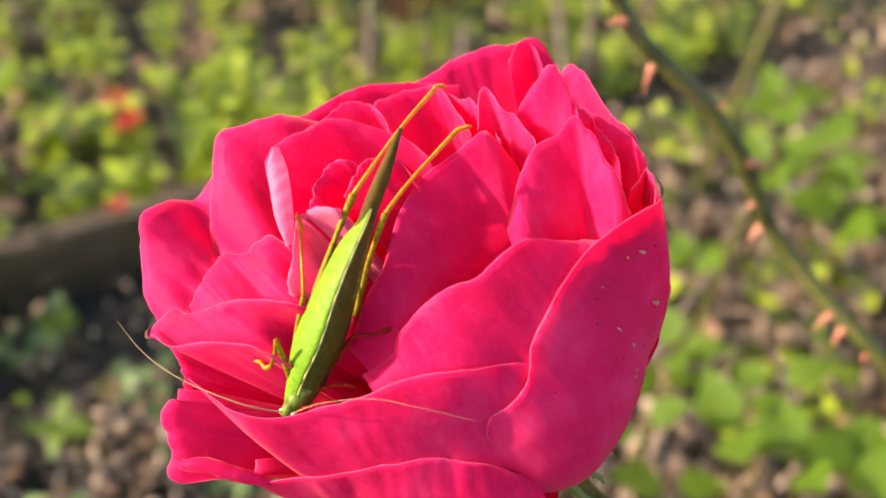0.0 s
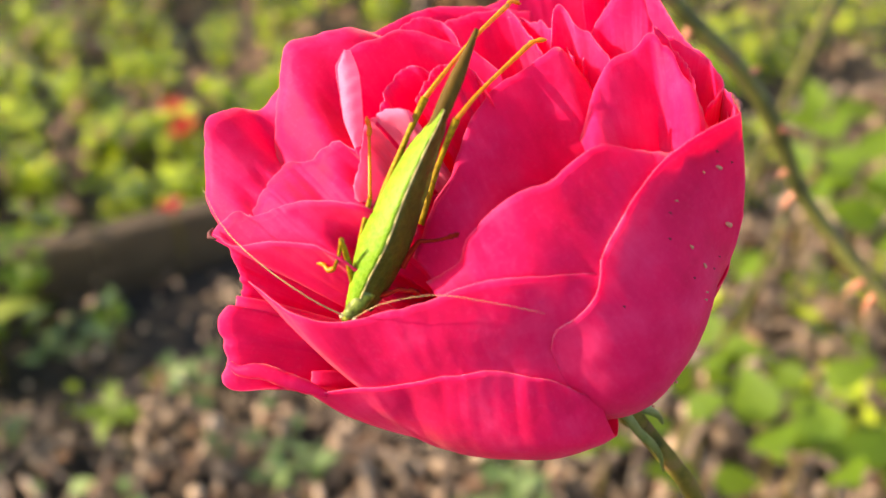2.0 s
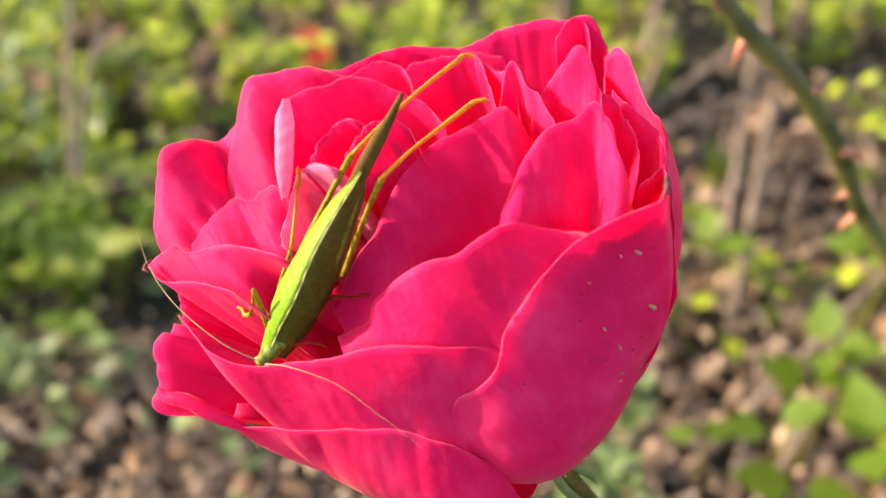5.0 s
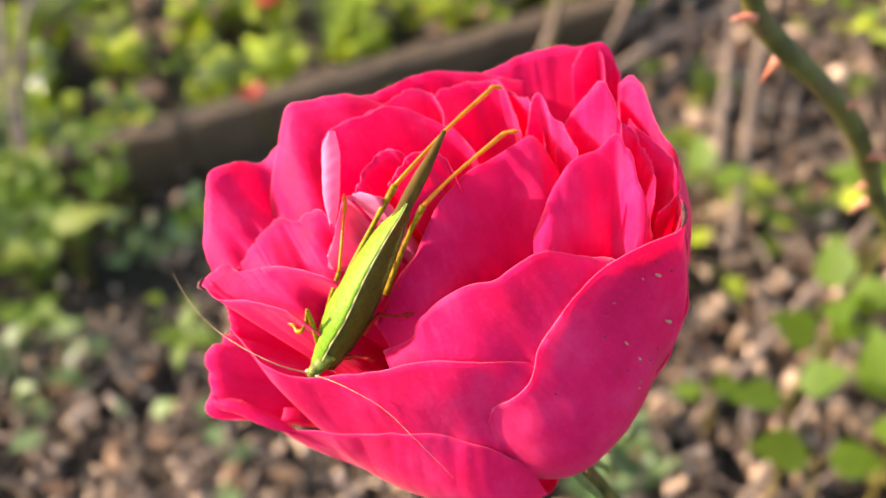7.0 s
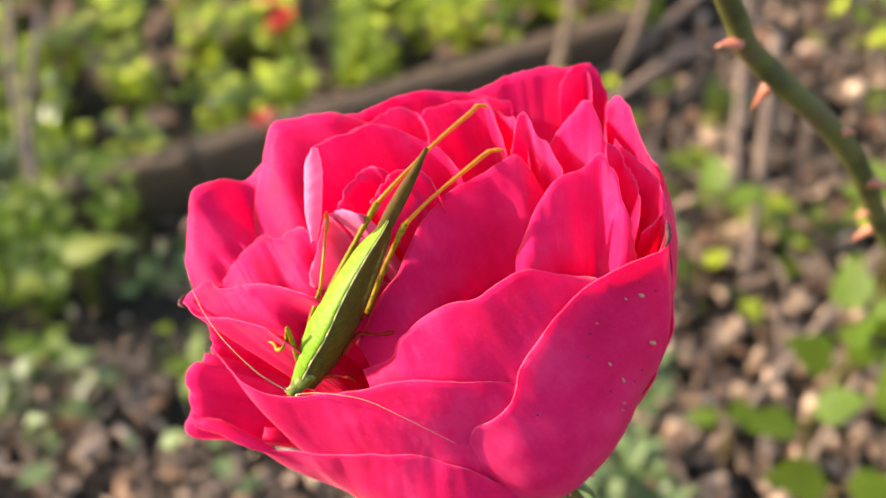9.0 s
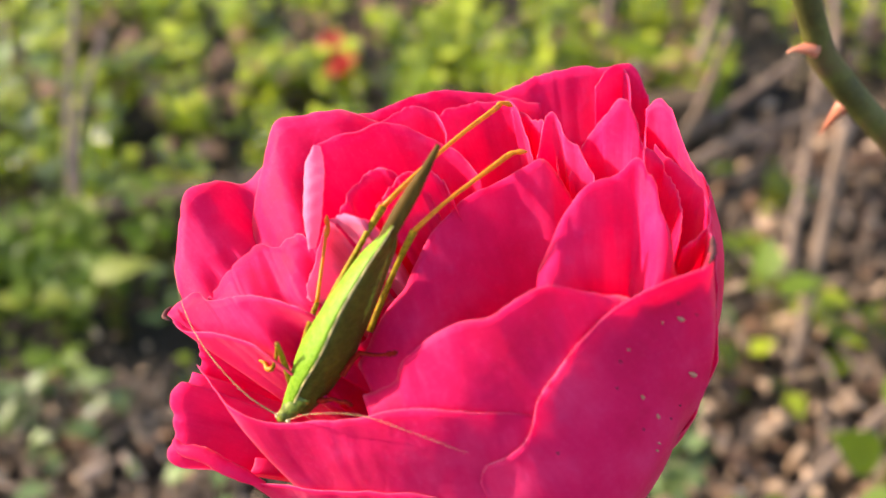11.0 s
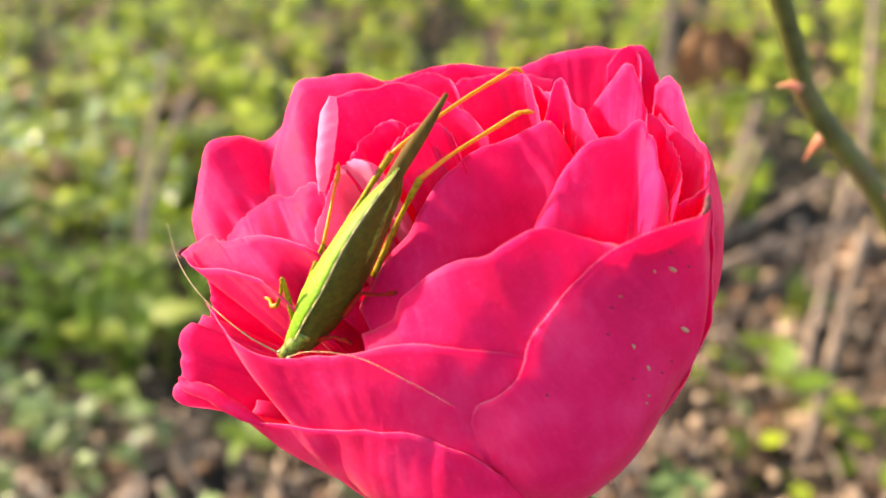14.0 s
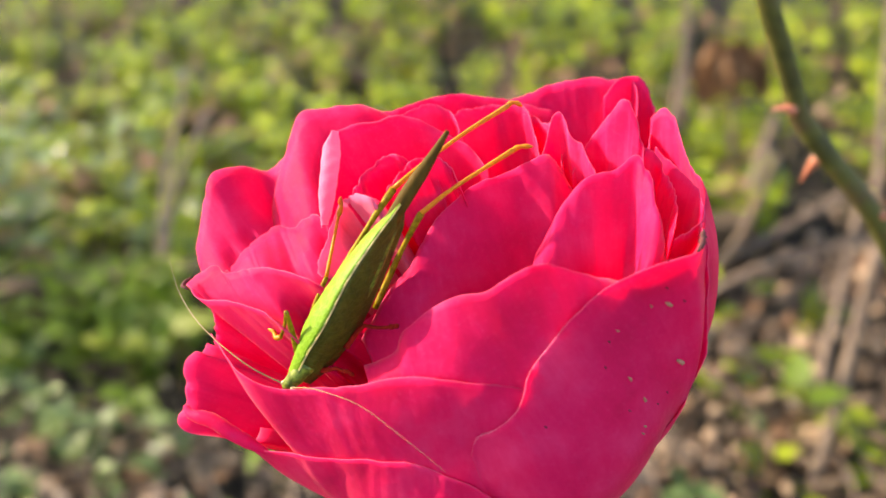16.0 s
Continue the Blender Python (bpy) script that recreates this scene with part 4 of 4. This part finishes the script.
tube("shoot", [on_cane(*p) for p in ((0.2, 0.25, -0.02), (0.1941, 0.218, 0.13), (0.1541, 0.2001, 0.252), (0.1253, 0.2068, 0.2925), (0.1113, 0.2164, 0.3035), (0.1006, 0.227, 0.313),
     (0.0895, 0.2331, 0.3269), (0.0798, 0.2326, 0.3467), (0.0674, 0.2342, 0.3637), (0.054, 0.237, 0.3753), (0.0454, 0.2383, 0.3846), (0.0425, 0.2401, 0.3907), (0.0310, 0.243, 0.4123), (0.0080, 0.245, 0.4623), (-0.024, 0.249, 0.5323))],
     [0.0045, 0.0040, 0.0034, 0.0031, 0.0029, 0.0028, 0.0027, 0.0027, 0.0025, 0.0025, 0.0026, 0.0023, 0.0023, 0.0021, 0.0018], CANE, cane, 80, 10, 0.05)


def thorn(x, y, z, dx, dy, dz, size=0.007):
    d = Vector((dx, dy, dz)).normalized()
    p = on_cane(x, y, z)
    tube("thorn", [p, p + d * size * 0.4, p + d * size * 0.8 + Vector((0, 0, -size * 0.12)), p + d * size + Vector((0, 0, -size * 0.3))],
         [0.0017, 0.0011, 0.0005, 0.0001], THORN, cane, 6, 7)


thorn(0.0448, 0.2371, 0.3858, -0.8, -0.2, 0.15, 0.005)
thorn(0.0533, 0.2363, 0.3743, -0.3, -0.2, -0.9)
thorn(0.0699, 0.2335, 0.3622, 0.5, -0.3, 0.7, 0.005)
thorn(0.0805, 0.2316, 0.3469, 0.9, -0.1, -0.2, 0.007)
thorn(0.0866, 0.2324, 0.3324, -0.8, -0.3, -0.2, 0.004)
thorn(0.0901, 0.2329, 0.3237, -0.7, -0.3, -0.6, 0.006)
thorn(0.1098, 0.2168, 0.3045, -0.6, -0.3, -0.2)
thorn(0.1125, 0.2136, 0.302, -0.5, -0.3, -0.8, 0.006)
thorn(0.1197, 0.2094, 0.297, -0.5, -0.3, -0.6, 0.004)


def twig(pts, r, mat=TWIG, label="dry grey-brown rose twig among the mulch"):
    """A dry stick, from where it lies or stands to its tip."""
    o = Vector(pts[0])
    path = [Vector(p) - o for p in pts]
    if len(path) == 2:
        path.insert(1, path[0].lerp(path[1], 0.5) + Vector((r, 0.5 * r, 0)))
    ob = tube("twig", path, [r, r * 0.9, r * 0.75], mat, None, 14, 8, 0.08, seed=len(bpy.data.objects))
    ob.location = o
    return tagged(ob, label, "twig", "twigs on the bed")


twig([(0.099, 0.580, 0.12), (0.096, 0.560, 0.07), (0.086, 0.496, 0.0)], 0.0042)
twig([(0.004, 0.642, 0.02), (0.048, 0.659, 0.045), (0.099, 0.655, 0.075)], 0.0035)
twig([(-0.045, 0.672, 0.0), (-0.020, 0.654, 0.10)], 0.0042)
twig([(0.0, 0.672, 0.0), (0.034, 0.650, 0.13)], 0.0036)
twig([(0.060, 0.380, 0.0), (0.116, 0.441, 0.03), (0.175, 0.505, 0.07)], 0.0036)
twig([(0.082, 0.330, 0.0), (0.105, 0.348, 0.06), (0.120, 0.360, 0.11)], 0.0030)
twig([(0.0, 0.730, 0.0), (0.025, 0.795, 0.085)], 0.0048)
twig([(-0.058, 0.872, 0.0), (-0.070, 0.925, 0.14)], 0.0036)
twig([(0.002, 0.690, 0.01), (0.082, 0.752, 0.045)], 0.004)
twig([(0.080, 0.550, 0.0), (0.087, 0.633, 0.05), (0.090, 0.675, 0.10)], 0.0034)
twig([(0.104, 0.735, 0.0), (0.104, 0.742, 0.05), (0.093, 0.90, 0.16)], 0.0036)
twig([(-0.379, 0.532, 0.0), (-0.39, 0.57, 0.06), (-0.433, 0.694, 0.11)], 0.0028)
twig([(-0.374, 0.515, 0.0), (-0.368, 0.56, 0.085), (-0.360, 0.612, 0.13)], 0.0030)
twig([(-0.063, 0.764, 0.0), (-0.056, 0.85, 0.12)], 0.0036)
twig([(0.122, 0.795, 0.0), (0.137, 0.85, 0.10)], 0.0034)
twig([(0.20, 0.66, 0.0), (0.229, 0.672, 0.12), (0.250, 0.690, 0.19)], 0.0045, CANE, "green rose shoot standing in the bed")
twig([(0.110, 0.395, 0.0), (0.143, 0.434, 0.06), (0.158, 0.430, 0.17)], 0.0026, CANE, "thin green rose shoot standing in the bed")


# ---- leaves of the bush and weeds near the bloom ----
def leafy_sprig(x, y, z, size, count, mat, label, seed, spread=0.6, lift=0.35):
    """A stalk from the soil with a few real leaf blades round its top."""
    rnd = random.Random(seed)
    root = empty("leafy_sprig", pose(x, y, 0), label, "plant", "low plants on the bed")
    tube("stalk", [(0, 0, -0.01), (0.004, 0.003, z * 0.5), (0, 0, z)], [0.0014, 0.0012, 0.0008], STEM, root, 8, 6)
    for k in range(count):
        a = k * 6.283 / count + rnd.uniform(-0.4, 0.4)
        d = Vector((math.cos(a), math.sin(a), rnd.uniform(-0.1, lift)))
        s = size * rnd.uniform(0.8, 1.15)
        o = Vector((0, 0, z)) + d * (size * spread * rnd.uniform(0.05, 0.3)) + Vector((0, 0, rnd.uniform(-0.2, 0.1) * size))
        V, F = leaf_data(o, d, (-0.6, -0.2, 1), s, s * rnd.uniform(0.55, 0.75), rnd.uniform(0.05, 0.3), rnd.uniform(0.0, 0.3), 9)
        mesh_object("leaf", V, F, mat, root)
    return root


G1 = "bright green toothed rose leaves low on the bed"
for i, (x, y, z, s, c) in enumerate(((0.096, 0.333, 0.12, 0.028, 2), (0.108, 0.316, 0.095, 0.028, 2), (0.068, 0.377, 0.05, 0.02, 2), (0.126, 0.399, 0.10, 0.03, 3),
        (0.071, 0.523, 0.05, 0.025, 3), (0.140, 0.328, 0.12, 0.04, 3), (0.166, 0.309, 0.12, 0.04, 3), (0.193, 0.312, 0.12, 0.035, 4), (0.234, 0.613, 0.12, 0.035, 4),
        (0.243, 0.547, 0.12, 0.035, 5), (0.248, 0.510, 0.10, 0.035, 4), (0.215, 0.563, 0.10, 0.03, 4), (0.153, 0.483, 0.09, 0.028, 4), (0.173, 0.371, 0.10, 0.03, 3), (0.115, 0.375, 0.10, 0.022, 2))):
    leafy_sprig(x, y, z, s, c, ROSELEAF, G1, 40 + i, lift=0.8)
G2 = "small yellow-green weed with rounded leaves"
for i, (x, y, z, s, c) in enumerate(((-0.333, 0.542, 0.06, 0.02, 3), (-0.358, 0.515, 0.06, 0.022, 3), (-0.214, 0.396, 0.05, 0.018, 4), (-0.309, 0.403, 0.05, 0.02, 4),
        (-0.302, 0.511, 0.05, 0.018, 5), (-0.349, 0.448, 0.05, 0.026, 2), (-0.32, 0.47, 0.05, 0.02, 5), (-0.25, 0.50, 0.03, 0.016, 4))):
    leafy_sprig(x, y, z, s, c, YELLOWLEAF if i in (1, 5) else ROSELEAF, G2, 70 + i)


def blade(x, y, z, d, length, width):
    root = empty("grass_weed", pose(x, y, 0), "single broad green blade on a thin stalk", "plant", "low plants on the bed")
    tube("stalk", [(0, 0, -0.01), (0.003, 0, z * 0.5), (0, 0, z)], [0.0012, 0.001, 0.0008], STEM, root, 8, 6)
    V, F = leaf_data((0, 0, z), d, (0, -0.5, 1), length, width, 0.15, 0.12, 10)
    mesh_object("leaf", V, F, YELLOWLEAF, root)


blade(-0.325, 0.47, 0.05, (0.9, 0.15, 0.25), 0.045, 0.014)


def red_flower(x, y, z, size, seed):
    rnd = random.Random(seed)
    root = empty("scarlet_flower", pose(x, y, 0), "small scarlet flower low among the green weeds", "flower", "scarlet flowers")
    tube("stalk", [(0, 0, -0.01), (0.003, 0, z * 0.5), (0, 0, z)], [0.0012, 0.001, 0.0009], STEM, root, 8, 6)
    for k in range(7):
        a = k * 0.9 + rnd.uniform(-0.3, 0.3)
        V, F = leaf_data((0, 0, z), (math.cos(a), math.sin(a), rnd.uniform(0.1, 1.0)), (0, 0, 1), size * rnd.uniform(0.8, 1.1), size * 0.7, 0.3, 0.2, 6)
        mesh_object("petal", V, F, REDFLOWER, root)


red_flower(-0.245, 0.715, 0.04, 0.016, 1)
red_flower(-0.225, 0.592, 0.05, 0.011, 2)
red_flower(-0.258, 0.735, 0.045, 0.015, 3)


def dead_head(x, y, z, size):
    """A withered brown bloom on its stalk."""
    rnd = random.Random(12)
    root = empty("withered_bloom", pose(x, y, 0), "withered brown rose head on a dry stalk", "dead flower")
    tube("stalk", [(0.01, 0.02, -0.01), (0.004, 0.01, z * 0.5), (0, 0, z)], [0.0028, 0.0025, 0.002], TWIG, root, 10, 8)
    for k in range(34):
        a, e = rnd.uniform(0, 6.283), rnd.uniform(-0.5, 1.2)
        d = Vector((math.cos(a) * math.cos(e), math.sin(a) * math.cos(e), math.sin(e)))
        V, F = leaf_data(Vector((0, 0, z)) + d * size * 0.35, d + Vector((0, 0, 0.6)), d, size * rnd.uniform(0.5, 0.8), size * rnd.uniform(0.4, 0.7), 0.5, 0.5, 5)
        mesh_object("dry_petal", V, F, DRYLEAF, root)


dead_head(-0.011, 0.794, 0.10, 0.040)


# ---- what moves: the bloom sways in the breeze with the insect on it ----
def motions():
    hold = Matrix.Translation(CENTER)
    walk(rose, [(t, hold @ m @ FACE) for t, m in SWAY])
    # the feelers swing on the head
    for feeler, base, turns in ((antenna_a, FEELER_A, ((0, 0), (1.0, -12), (1.5, -14), (2.5, -10), (3.5, -18), (5.0, -8), (6.5, 2), (7.5, 2), (8.5, -18), (9.5, -10), (10.7, -14), (12.0, -17), (13.0, 4), (14.5, -8), (16.0, -3))),
                                (antenna_b, FEELER_B, ((0, 0), (1.5, 6), (3.5, -7), (5.0, -15), (7.0, -24), (8.0, -14), (9.0, -4), (12.5, 5), (14.5, -4), (16.0, -11)))):
        walk(feeler, [(t, Matrix.Translation(base) @ pose(0, 0, 0, 0, 0, a) @ Matrix.Translation(-base)) for t, a in turns])
    walk(cricket, [(t, hold @ m @ FACE @ Matrix.Translation(HUB)) for t, m in SWAY])

    # the cane swings over in the breeze
    upright, leaning = pose(0.20, 0.25, 0), pose(0.1480, 0.3698, -0.0100, 15.19, 7.70, 2.49)
    walk(cane, [(0.0, upright), (4.2, upright), (6.3, leaning), (16.0, leaning)])


motions()
